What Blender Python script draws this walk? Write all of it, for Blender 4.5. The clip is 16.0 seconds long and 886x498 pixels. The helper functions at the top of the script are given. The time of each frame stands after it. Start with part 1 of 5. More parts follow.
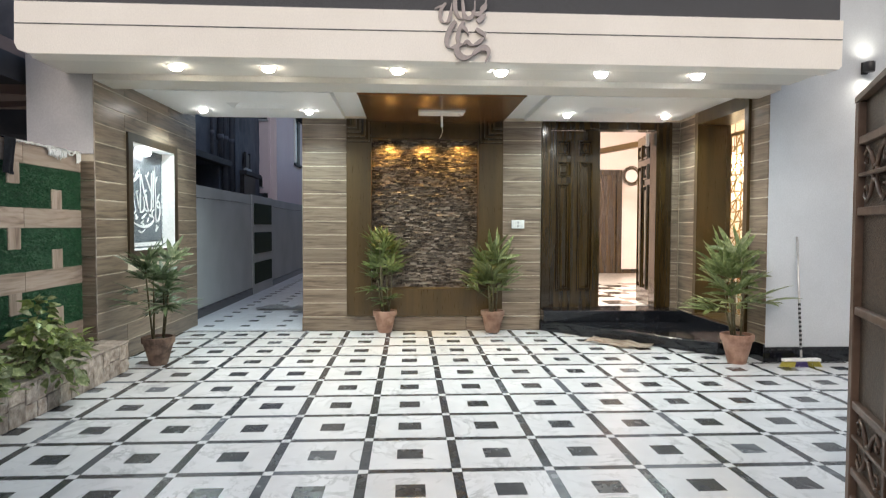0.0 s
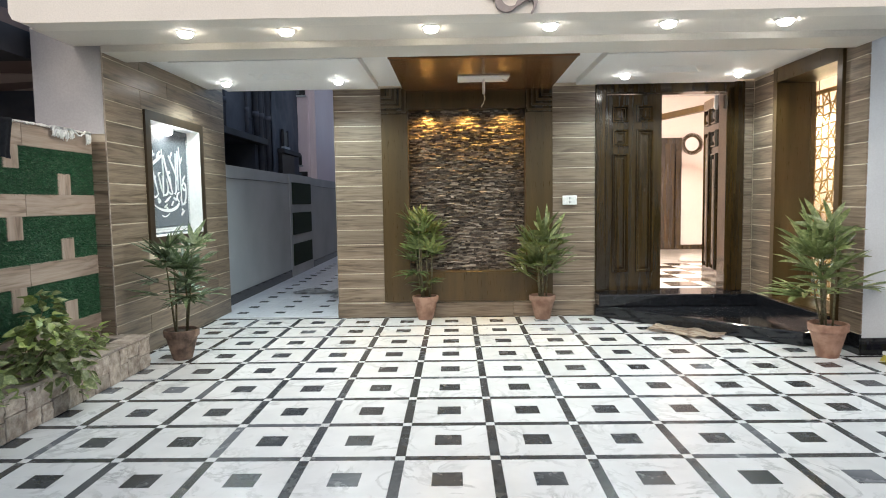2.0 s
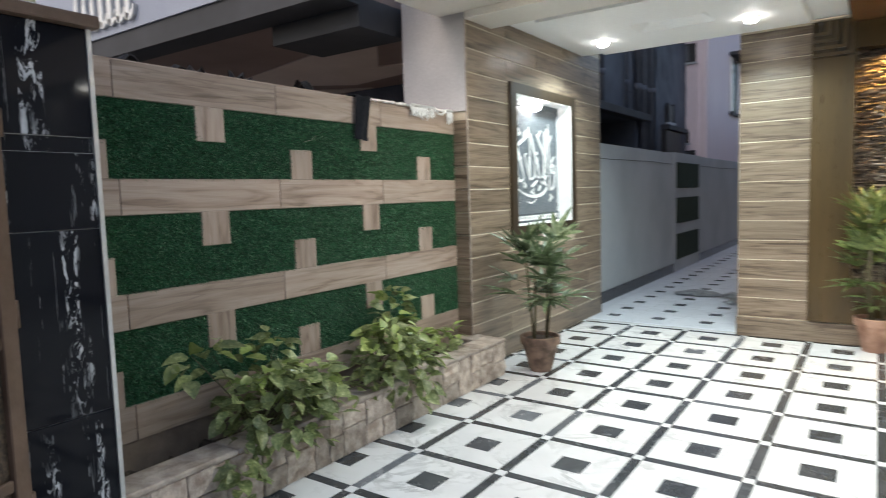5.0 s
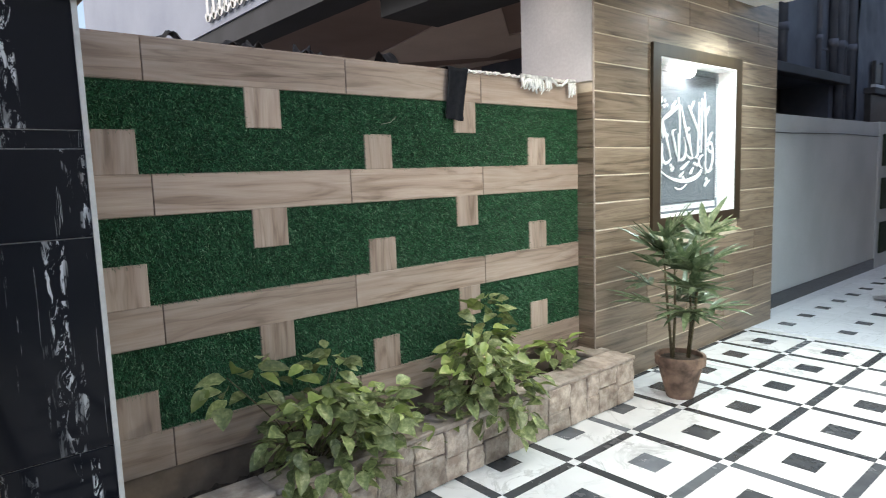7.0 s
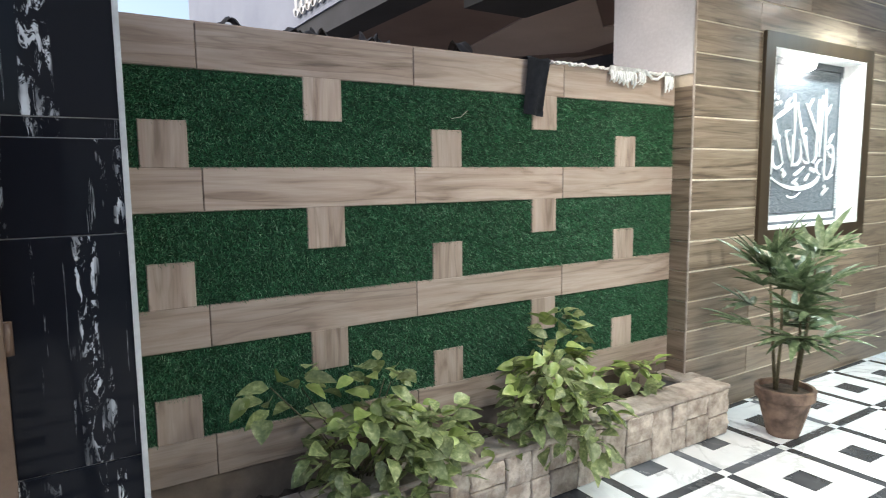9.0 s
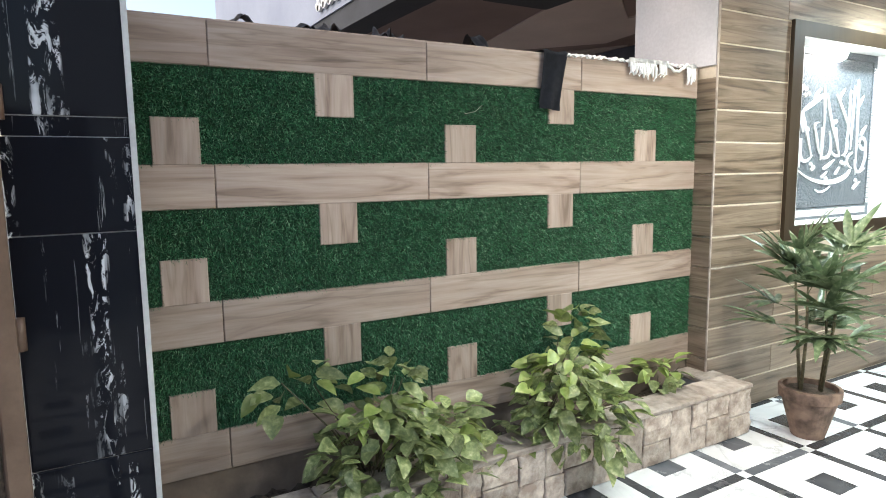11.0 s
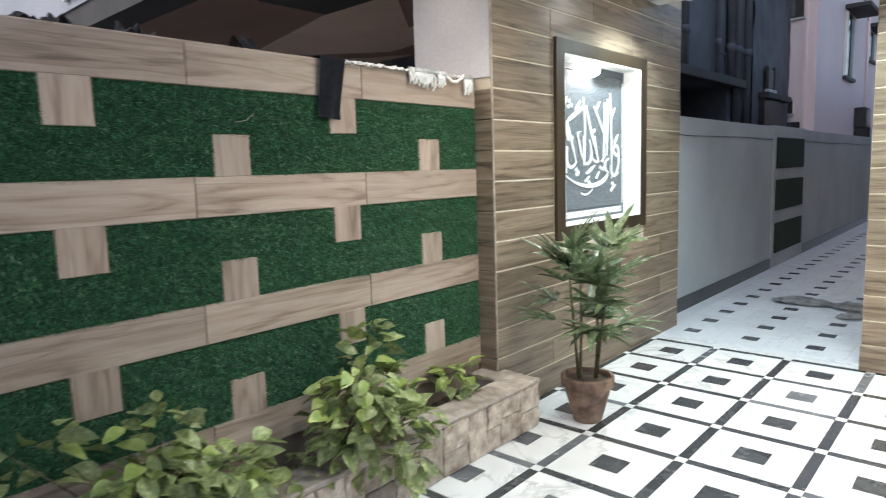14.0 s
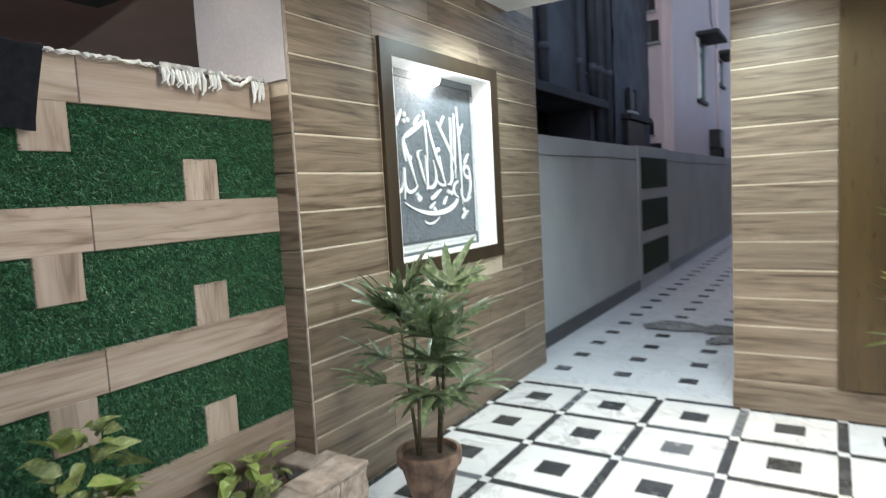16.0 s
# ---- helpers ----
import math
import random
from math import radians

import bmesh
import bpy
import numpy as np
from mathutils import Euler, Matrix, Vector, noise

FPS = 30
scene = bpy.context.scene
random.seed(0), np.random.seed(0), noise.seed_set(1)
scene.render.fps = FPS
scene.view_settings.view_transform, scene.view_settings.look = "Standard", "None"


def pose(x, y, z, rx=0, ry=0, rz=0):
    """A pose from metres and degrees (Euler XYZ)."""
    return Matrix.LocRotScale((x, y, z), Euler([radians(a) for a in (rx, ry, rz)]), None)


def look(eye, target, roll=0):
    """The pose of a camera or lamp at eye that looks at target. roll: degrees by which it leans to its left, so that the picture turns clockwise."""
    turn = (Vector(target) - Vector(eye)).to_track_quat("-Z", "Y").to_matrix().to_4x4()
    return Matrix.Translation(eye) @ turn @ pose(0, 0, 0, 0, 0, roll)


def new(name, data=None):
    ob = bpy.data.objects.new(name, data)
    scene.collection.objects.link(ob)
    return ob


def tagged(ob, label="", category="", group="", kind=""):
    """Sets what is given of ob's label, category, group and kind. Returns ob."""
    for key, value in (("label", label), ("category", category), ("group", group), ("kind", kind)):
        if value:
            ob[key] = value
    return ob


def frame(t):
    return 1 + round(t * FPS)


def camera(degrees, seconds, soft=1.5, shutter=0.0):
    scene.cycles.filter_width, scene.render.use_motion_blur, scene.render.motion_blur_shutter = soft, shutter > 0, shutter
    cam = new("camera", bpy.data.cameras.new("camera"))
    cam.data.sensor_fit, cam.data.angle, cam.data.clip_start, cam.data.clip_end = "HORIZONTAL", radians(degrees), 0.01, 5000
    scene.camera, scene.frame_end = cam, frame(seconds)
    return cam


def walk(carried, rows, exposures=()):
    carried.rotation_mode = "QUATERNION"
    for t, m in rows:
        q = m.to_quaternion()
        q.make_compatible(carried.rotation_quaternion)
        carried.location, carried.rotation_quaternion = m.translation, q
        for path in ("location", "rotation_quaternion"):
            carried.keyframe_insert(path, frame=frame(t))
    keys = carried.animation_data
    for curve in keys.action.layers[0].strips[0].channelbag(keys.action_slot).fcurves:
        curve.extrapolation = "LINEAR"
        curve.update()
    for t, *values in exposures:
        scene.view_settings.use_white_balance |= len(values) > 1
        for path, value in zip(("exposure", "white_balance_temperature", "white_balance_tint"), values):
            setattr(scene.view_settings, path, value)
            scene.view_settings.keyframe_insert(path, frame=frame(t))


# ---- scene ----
cam = camera(70.5, 16.0, soft=1.0, shutter=0.5)
PATH = [
    (0, (0.251, -3.504, 1.387), (0.362, -1.508, 1.313), 0.2),
    (0.5, (0.245, -3.452, 1.371), (0.33, -1.458, 1.235), -0.0),
    (1, (0.296, -3.268, 1.385), (0.29, -1.271, 1.264), -0.6),
    (1.5, (0.349, -3.082, 1.399), (0.256, -1.089, 1.264), -0.5),
    (2, (0.326, -2.855, 1.425), (0.285, -0.862, 1.272), -0.9),
    (2.5, (0.245, -2.669, 1.416), (0.165, -0.676, 1.268), -1.3),
    (3, (0.206, -2.378, 1.406), (-0.071, -0.405, 1.234), -1.4),
    (3.5, (0.186, -2.18, 1.413), (-0.329, -0.256, 1.225), -1.9),
    (4, (0.079, -1.983, 1.448), (-0.541, -0.091, 1.26), -1.7),
    (4.5, (-0.003, -1.813, 1.425), (-0.845, -0.005, 1.268), -2.0),
    (5, (-0.054, -1.601, 1.409), (-1.192, 0.034, 1.236), -1.7),
    (5.2, (-0.074, -1.489, 1.417), (-1.304, 0.08, 1.254), -1.5),
    (7.3, (-0.227, -0.834, 1.478), (-1.784, 0.4, 1.241), -1.6),
    (7.5, (-0.233, -0.813, 1.458), (-1.827, 0.372, 1.223), -1.2),
    (8, (-0.269, -0.751, 1.473), (-1.899, 0.381, 1.218), -0.9),
    (8.5, (-0.37, -0.708, 1.477), (-1.993, 0.437, 1.243), -0.4),
    (9, (-0.365, -0.637, 1.479), (-2.041, 0.429, 1.248), -0.6),
    (9.5, (-0.325, -0.575, 1.488), (-2.05, 0.406, 1.243), -0.7),
    (12, (-0.397, -0.582, 1.494), (-2.087, 0.45, 1.218), -0.9),
    (12.5, (-0.426, -0.611, 1.504), (-2.063, 0.504, 1.225), -1.3),
    (13, (-0.439, -0.627, 1.51), (-1.944, 0.663, 1.242), -1.7),
    (13.5, (-0.438, -0.591, 1.505), (-1.811, 0.837, 1.236), -2.0),
    (14, (-0.426, -0.428, 1.515), (-1.753, 1.048, 1.267), -1.8),
    (14.5, (-0.385, -0.228, 1.524), (-1.592, 1.348, 1.276), -1.3),
    (15, (-0.456, -0.052, 1.503), (-1.534, 1.614, 1.251), -1.8),
    (15.5, (-0.557, 0.13, 1.525), (-1.556, 1.849, 1.31), -2.9),
    (15.8, (-0.590, 0.280, 1.514), (-1.590, 1.998, 1.293), -3.4),
    (16, (-0.581, 0.428, 1.499), (-1.638, 2.116, 1.319), -3.1),
]
EXPOSURES = [(0.0, 0.76), (1.5, 0.76), (3.0, 0.84), (5.0, 1.04), (7.5, 1.42), (9.5, 1.54), (12.0, 1.80), (13.0, 1.60), (14.0, 1.30), (15.0, 1.10), (16.0, 1.02)]
walk(cam, [(t, look(eye, target, roll)) for t, eye, target, roll in PATH], EXPOSURES)

# ---- light ----
world = bpy.data.worlds.new("dusk")
scene.world = world
world.use_nodes = True
wn = world.node_tree.nodes
sky = wn.new("ShaderNodeTexSky")
sky.sky_type = "NISHITA"
sky.sun_disc = False
sky.sun_elevation = radians(42)
sky.sun_rotation = radians(200)
sky.air_density, sky.dust_density, sky.ozone_density = 1.0, 3.5, 0.7
wn["Background"].inputs["Strength"].default_value = 0.105
world.node_tree.links.new(sky.outputs[0], wn["Background"].inputs["Color"])


def lamp(name, kind, place, target, power, colour, size=0.05, cone=120, blend=0.6):
    data = bpy.data.lights.new(name, kind)
    data.energy, data.color = power, colour
    if kind == "SPOT":
        data.spot_size, data.spot_blend, data.shadow_soft_size = radians(cone), blend, size
    elif kind == "AREA":
        data.shape, data.size = "DISK", size
    else:
        data.shadow_soft_size = size
    ob = new(name, data)
    ob.matrix_world = look(place, target)
    return ob


COOL, WARM, AMBER = (0.80, 0.965, 0.99), (0.93, 0.93, 0.82), (1.0, 0.60, 0.15)
WARM_WHITE = (1.0, 0.93, 0.80)
SOFFIT_X = (-1.776, -0.980, 0.156, 1.081, 1.996, 2.891)
SOFFIT_POWER = (25, 28, 34, 34, 32, 24)
PANEL_LIGHTS = (-2.16, -0.93, 2.18, 3.40)
for i, x in enumerate(SOFFIT_X):
    lamp("soffit_lamp", "SPOT", (x, 2.15, 2.715), (x, 2.15, 0), SOFFIT_POWER[i], WARM if i < 3 else COOL, 0.05, 160, 0.6)
for x, power in zip(PANEL_LIGHTS, (62, 52, 50, 50)):
    lamp("ceiling_lamp", "SPOT", (x, 4.08, 2.690), (x, 4.08, 0), power, COOL, 0.05, 150, 0.5)
for x in (0.0, 0.47, 0.95):
    lamp("feature_lamp", "SPOT", (x, 4.828, 2.500), (x, 4.89, 1.7), 32, AMBER, 0.03, 150, 1.0)
lamp("niche_lamp", "POINT", (-2.715, 3.80, 2.19), (-2.715, 3.80, 0), 0.78, (1.0, 0.98, 0.92), 0.03)
lamp("sconce_lamp", "SPOT", (4.88, 2.60, 3.06), (4.88, 2.63, 4), 4.5, WARM_WHITE, 0.04, 160, 1.0)
lamp("sconce_lamp", "SPOT", (4.88, 2.60, 2.94), (4.88, 2.63, 0), 4, WARM_WHITE, 0.04, 160, 1.0)
lamp("hall_lamp", "AREA", (3.6, 5.50, 3.55), (3.9, 6.6, 0), 380, (1.0, 0.90, 0.83), 0.7)
lamp("parlour_lamp", "POINT", (5.2, 4.6, 2.1), (5.2, 4.6, 0), 36, (1.0, 0.85, 0.60), 0.12)

# ---- materials ----


class Nodes:
    """A material's node tree, with short ways to add nodes."""

    def __init__(self, name):
        self.mat = bpy.data.materials.new(name)
        self.mat.use_nodes = True
        self.tree = self.mat.node_tree
        self.bsdf = self.tree.nodes["Principled BSDF"]

    def add(self, kind, **props):
        node = self.tree.nodes.new(kind)
        for key, value in props.items():
            if key in node.inputs:
                node.inputs[key].default_value = value
        return node

    def link(self, a, b):
        self.tree.links.new(a, b)

    def coords(self, stretch=(1, 1, 1), spread=37.0):
        tc, info = self.add("ShaderNodeTexCoord"), self.add("ShaderNodeObjectInfo")
        mul = self.add("ShaderNodeMath")
        mul.operation = "MULTIPLY"
        mul.inputs[1].default_value = spread
        self.link(info.outputs["Random"], mul.inputs[0])
        add = self.add("ShaderNodeVectorMath")
        add.operation = "ADD"
        self.link(tc.outputs["Object"], add.inputs[0])
        self.link(mul.outputs[0], add.inputs[1])
        mp = self.add("ShaderNodeMapping")
        mp.inputs["Scale"].default_value = stretch
        self.link(add.outputs[0], mp.inputs["Vector"])
        self.random = info.outputs["Random"]
        return mp.outputs[0]

    def noise(self, vec, scale, detail=6.0, rough=0.55, distortion=0.0):
        n = self.add("ShaderNodeTexNoise", Scale=scale, Detail=detail, Roughness=rough, Distortion=distortion)
        self.link(vec, n.inputs["Vector"])
        return n.outputs["Fac"]

    def ramp(self, fac, *stops):
        r = self.add("ShaderNodeValToRGB")
        while len(r.color_ramp.elements) < len(stops):
            r.color_ramp.elements.new(0.5)
        for e, (p, c) in zip(r.color_ramp.elements, stops):
            e.position = p
            e.color = (*c, 1) if len(c) == 3 else c
        self.link(fac, r.inputs[0])
        return r.outputs[0]

    def mix(self, fac, a, b, mode="MIX"):
        m = self.add("ShaderNodeMix")
        m.data_type, m.blend_type = "RGBA", mode
        for value, socket in ((fac, m.inputs[0]), (a, m.inputs[6]), (b, m.inputs[7])):
            if isinstance(value, (int, float)):
                socket.default_value = value
            elif isinstance(value, tuple):
                socket.default_value = (*value, 1)
            else:
                self.link(value, socket)
        return m.outputs[2]

    def grey(self, fac, low, high):
        m = self.add("ShaderNodeMapRange")
        m.inputs["To Min"].default_value, m.inputs["To Max"].default_value = low, high
        self.link(fac, m.inputs["Value"])
        return m.outputs[0]

    def bump(self, fac, strength, distance=0.01):
        b = self.add("ShaderNodeBump", Strength=strength, Distance=distance)
        self.link(fac, b.inputs["Height"])
        self.link(b.outputs[0], self.bsdf.inputs["Normal"])

    def done(self, colour, rough=0.5, metal=0.0, **more):
        for key, value in (("Base Color", colour), ("Roughness", rough), ("Metallic", metal), *more.items()):
            if isinstance(value, (int, float)):
                self.bsdf.inputs[key].default_value = value
            elif isinstance(value, tuple):
                self.bsdf.inputs[key].default_value = (*value, 1)
            else:
                self.link(value, self.bsdf.inputs[key])
        return self.mat


def plain(name, a, b, scale=3.0, rough=0.5, metal=0.0, bump=0.15, fine=60.0, vary=0.12, stretch=(1, 1, 1), low=0.35, high=0.65):
    """Two tones mixed by broad noise, fine bump, and a little difference from piece to piece."""
    n = Nodes(name)
    v = n.coords(stretch)
    colour = n.ramp(n.noise(v, scale), (low, a), (high, b))
    small = n.noise(v, fine, 4)
    colour = n.mix(0.25, colour, n.ramp(small, (0.3, (0.55, 0.55, 0.55)), (0.7, (1, 1, 1))), "MULTIPLY")
    tone = n.grey(n.random, 1 - vary, 1 + vary)
    scale_node = n.add("ShaderNodeVectorMath")
    scale_node.operation = "SCALE"
    n.link(colour, scale_node.inputs[0])
    n.link(tone, scale_node.inputs["Scale"])
    if bump:
        n.bump(small, bump, 0.004)
    return n.done(scale_node.outputs[0], n.grey(small, max(0, rough - 0.08), min(1, rough + 0.08)), metal)


def wood(name, dark, mid, light, rough=0.4, grain=1.0, vary=0.14, bump=0.12, veins=0.0):
    n = Nodes(name)
    v = n.coords((1.1, 6, 15 * grain))
    broad = n.noise(v, 1.3, 5, 0.5, 1.6)
    colour = n.ramp(broad, (0.30, dark), (0.43, mid), (0.60, light), (0.74, mid))
    fine = n.noise(n.coords((3, 30, 120 * grain)), 1.6, 5, 0.6, 0.3)
    colour = n.mix(0.30, colour, n.ramp(fine, (0.3, (0.5, 0.46, 0.42)), (0.62, (1, 1, 1))), "MULTIPLY")
    if veins:
        swirl = n.noise(n.coords((0.42, 4, 10 * grain)), 1.15, 4, 0.5, 0.5)
        line = n.ramp(swirl, (0.462, (1, 1, 1)), (0.490, (0.50, 0.46, 0.42)), (0.502, (0.80, 0.77, 0.74)), (0.60, (1, 1, 1)))
        colour = n.mix(veins, colour, line, "MULTIPLY")
    s = n.add("ShaderNodeVectorMath")
    s.operation = "SCALE"
    n.link(colour, s.inputs[0])
    n.link(n.grey(n.random, 1 - vary, 1 + vary), s.inputs["Scale"])
    n.bump(fine, bump, 0.003)
    return n.done(s.outputs[0], n.grey(broad, rough - 0.08, rough + 0.1))


def marble(name, base, vein, amount=0.5, rough=0.16, spread=37.0, odd=1.0):
    n = Nodes(name)
    v = n.coords((1, 1, 1), spread)
    warp = n.noise(v, 2.2, 8, 0.62, 1.4)
    line = n.ramp(warp, (0.455, (0, 0, 0)), (0.5, (1, 1, 1)), (0.53, (0, 0, 0)))
    cloud = n.noise(v, 4.0, 6)
    strength = n.mix(1.0, line, n.ramp(cloud, (0.42, (0, 0, 0)), (0.66, (amount, amount, amount))), "MULTIPLY")
    soft = n.mix(0.22, base, n.ramp(cloud, (0.3, vein), (0.65, base)))
    colour = n.mix(strength, soft, vein)
    s = n.add("ShaderNodeVectorMath")
    s.operation = "SCALE"
    n.link(colour, s.inputs[0])
    tone = n.grey(n.random, 0.93, 1.03)
    if odd != 1.0:
        tone = n.ramp(n.random, (0.0, (0.75,) * 3), (0.80, (1.0,) * 3), (0.88, (odd * 0.6,) * 3), (1.0, (odd,) * 3))
    n.link(tone, s.inputs["Scale"])
    dust = n.noise(v, 9, 6)
    return n.done(s.outputs[0], n.grey(dust, rough - 0.06, rough + 0.16))


def streaked_granite(name):
    """Polished black slab with white upright mineral streaks."""
    n = Nodes(name)
    blot = n.noise(n.coords((34, 34, 13.0), 11.0), 1.0, 10, 0.72, 0.9)
    mask = n.noise(n.coords((13, 13, 0.55), 11.0), 1.0, 4, 0.6)
    patch = n.noise(n.coords((9, 9, 5.0), 11.0), 1.0, 3)
    hot = n.mix(1.0, n.ramp(blot, (0.525, (0, 0, 0)), (0.55, (1, 1, 1))), n.ramp(mask, (0.53, (0, 0, 0)), (0.585, (1, 1, 1))), "MULTIPLY")
    hot = n.mix(1.0, hot, n.ramp(patch, (0.36, (0.15, 0.15, 0.15)), (0.50, (1, 1, 1))), "MULTIPLY")
    hair = n.ramp(n.noise(n.coords((34, 34, 1.3), 11.0), 1.0, 4, 0.6, 0.4), (0.668, (0, 0, 0)), (0.678, (0.5, 0.5, 0.5)), (0.688, (0, 0, 0)))
    hot = n.mix(1.0, hot, hair, "ADD")
    colour = n.mix(hot, (0.009, 0.010, 0.014), (0.60, 0.62, 0.64))
    return n.done(colour, 0.06, **{"Specular IOR Level": 0.14})


def leafy(name, a, b, edge, gloss=0.35, scale=28, stops=(0.36, 0.56, 0.74)):
    n = Nodes(name)
    v = n.coords((1, 1, 1))
    colour = n.ramp(n.noise(v, scale, 4), (stops[0], a), (stops[1], b), (stops[2], edge))
    tone = n.add("ShaderNodeVectorMath")
    tone.operation = "SCALE"
    n.link(colour, tone.inputs[0])
    n.link(n.grey(n.random, 0.6, 1.35), tone.inputs["Scale"])
    n.done(tone.outputs[0], gloss)
    glow = n.add("ShaderNodeBsdfTranslucent")
    n.link(tone.outputs[0], glow.inputs["Color"])
    mx = n.add("ShaderNodeMixShader")
    mx.inputs[0].default_value = 0.25
    n.link(n.bsdf.outputs[0], mx.inputs[1])
    n.link(glow.outputs[0], mx.inputs[2])
    n.link(mx.outputs[0], n.tree.nodes["Material Output"].inputs["Surface"])
    return n.mat


def island(name, stops, rough=0.7, fine=40, bump=0.3):
    """Each loose piece of a joined mesh takes its own tone."""
    n = Nodes(name)
    geo = n.add("ShaderNodeNewGeometry")
    v = n.coords((1, 1, 1))
    small = n.noise(v, fine, 6)
    colour = n.ramp(geo.outputs["Random Per Island"], *stops)
    colour = n.mix(0.5, colour, n.ramp(small, (0.3, (0.45, 0.45, 0.45)), (0.7, (1.1, 1.1, 1.1))), "MULTIPLY")
    if bump:
        n.bump(small, bump, 0.006)
    return n.done(colour, rough)


def glowing(name, colour, strength):
    n = Nodes(name)
    n.done((0.9, 0.9, 0.9), 0.4, **{"Emission Color": colour, "Emission Strength": strength})
    return n.mat


M_WALLWOOD = wood("wood_look_wall_tile", (0.095, 0.068, 0.047), (0.19, 0.143, 0.102), (0.265, 0.208, 0.153), 0.34, veins=0.7)
M_FENCEWOOD = wood("wood_look_fence_tile", (0.215, 0.155, 0.122), (0.36, 0.275, 0.225), (0.425, 0.34, 0.285), 0.5, 0.6, veins=0.6)
M_GROUT = plain("cream_joint", (0.56, 0.48, 0.36), (0.68, 0.60, 0.47), 8, 0.6)
M_FENCEBACK = plain("dark_joint", (0.17, 0.13, 0.10), (0.24, 0.185, 0.145), 8, 0.8)
M_PAINT = plain("white_wall_paint", (0.74, 0.74, 0.74), (0.80, 0.80, 0.79), 1.2, 0.55, bump=0.08, fine=90)
M_BEAM = plain("cream_beam_paint", (0.73, 0.69, 0.625), (0.79, 0.75, 0.685), 1.0, 0.55, bump=0.08, fine=90)
M_PIER = plain("grey_lilac_plaster", (0.40, 0.395, 0.41), (0.50, 0.49, 0.505), 1.6, 0.7, bump=0.25, fine=60)
M_FRONT = plain("pale_blue_grey_paint", (0.47, 0.50, 0.53), (0.56, 0.59, 0.62), 1.1, 0.5, bump=0.12, fine=70)
M_CEIL = plain("ceiling_paint", (0.76, 0.76, 0.75), (0.81, 0.81, 0.80), 0.8, 0.6, bump=0.03, fine=90)
M_LANEPAINT = plain("grey_lane_paint", (0.335, 0.362, 0.388), (0.415, 0.445, 0.472), 0.9, 0.6, bump=0.1)
M_SKIRT = plain("black_granite", (0.007, 0.008, 0.010), (0.015, 0.016, 0.020), 30, 0.10, bump=0.0)
M_MARBLE = marble("white_marble", (0.74, 0.757, 0.775), (0.34, 0.355, 0.37), 0.8, 0.16)
M_DARKTILE = marble("charcoal_marble", (0.036, 0.041, 0.048), (0.20, 0.21, 0.23), 0.35, 0.2, odd=2.6)
M_BED = plain("mortar_bed", (0.30, 0.30, 0.30), (0.40, 0.40, 0.40), 10, 0.8)
M_LANETILE = marble("lane_marble", (0.62, 0.65, 0.70), (0.30, 0.33, 0.38), 0.7, 0.35)
M_BROWN = plain("dark_brown_veneer", (0.052, 0.031, 0.009), (0.082, 0.050, 0.015), 1.2, 0.30, bump=0.04, fine=14, vary=0.04, stretch=(7, 7, 0.5))
M_DOOR = plain("polished_dark_door", (0.017, 0.0095, 0.003), (0.046, 0.027, 0.008), 1.5, 0.15, bump=0.04, fine=12, vary=0.04, stretch=(9, 9, 0.5))
M_DOOR.node_tree.nodes["Principled BSDF"].inputs["Specular IOR Level"].default_value = 0.6
M_CANOPYWOOD = wood("walnut_ceiling_board", (0.078, 0.035, 0.012), (0.135, 0.062, 0.023), (0.17, 0.082, 0.033), 0.20, 0.4, 0.05, 0.04)
M_STONE = island("ledge_stone", ((0.0, (0.026, 0.018, 0.013)), (0.36, (0.095, 0.07, 0.052)), (0.72, (0.225, 0.174, 0.133)), (1.0, (0.46, 0.385, 0.312))), 0.75)
M_ROUGHBAND = plain("dark_pebble_render", (0.045, 0.046, 0.05), (0.11, 0.112, 0.12), 160, 0.9, bump=0.9, fine=220)
M_PILLAR = streaked_granite("black_streaked_granite")
M_TRIM = plain("pale_metal_trim", (0.62, 0.63, 0.62), (0.72, 0.73, 0.72), 12, 0.35, 0.4)
M_GATE = plain("brown_gate_paint", (0.115, 0.070, 0.046), (0.165, 0.105, 0.072), 9, 0.42, 0.1, bump=0.25)
M_GATEPANEL = plain("hammered_gate_sheet", (0.035, 0.024, 0.017), (0.13, 0.092, 0.062), 110, 0.45, 0.25, bump=0.6, fine=160)
M_NICHEFRAME = plain("dark_niche_frame", (0.030, 0.019, 0.010), (0.050, 0.033, 0.018), 1.2, 0.38, bump=0.04, fine=14, vary=0.04, stretch=(6, 6, 0.6))
M_STEEL = plain("brushed_metal", (0.42, 0.41, 0.40), (0.52, 0.50, 0.49), 14, 0.35, 0.75, bump=0.05)
M_CHROME = plain("dull_brass", (0.45, 0.36, 0.22), (0.55, 0.45, 0.28), 14, 0.28, 1.0, bump=0.0)
M_PLANTER = plain("split_stone_tile", (0.27, 0.21, 0.17), (0.53, 0.46, 0.395), 15, 0.85, bump=1.0, fine=60, vary=0.30)
M_PLANTERTOP = plain("planter_coping", (0.27, 0.22, 0.185), (0.48, 0.415, 0.36), 13, 0.8, bump=1.0, fine=60, vary=0.2)
M_SOIL = plain("garden_soil", (0.038, 0.028, 0.020), (0.11, 0.083, 0.06), 30, 0.95, bump=1.0, fine=70)
M_CLAY = plain("terracotta", (0.20, 0.105, 0.07), (0.36, 0.22, 0.16), 9, 0.8, bump=0.3, fine=45, vary=0.2)
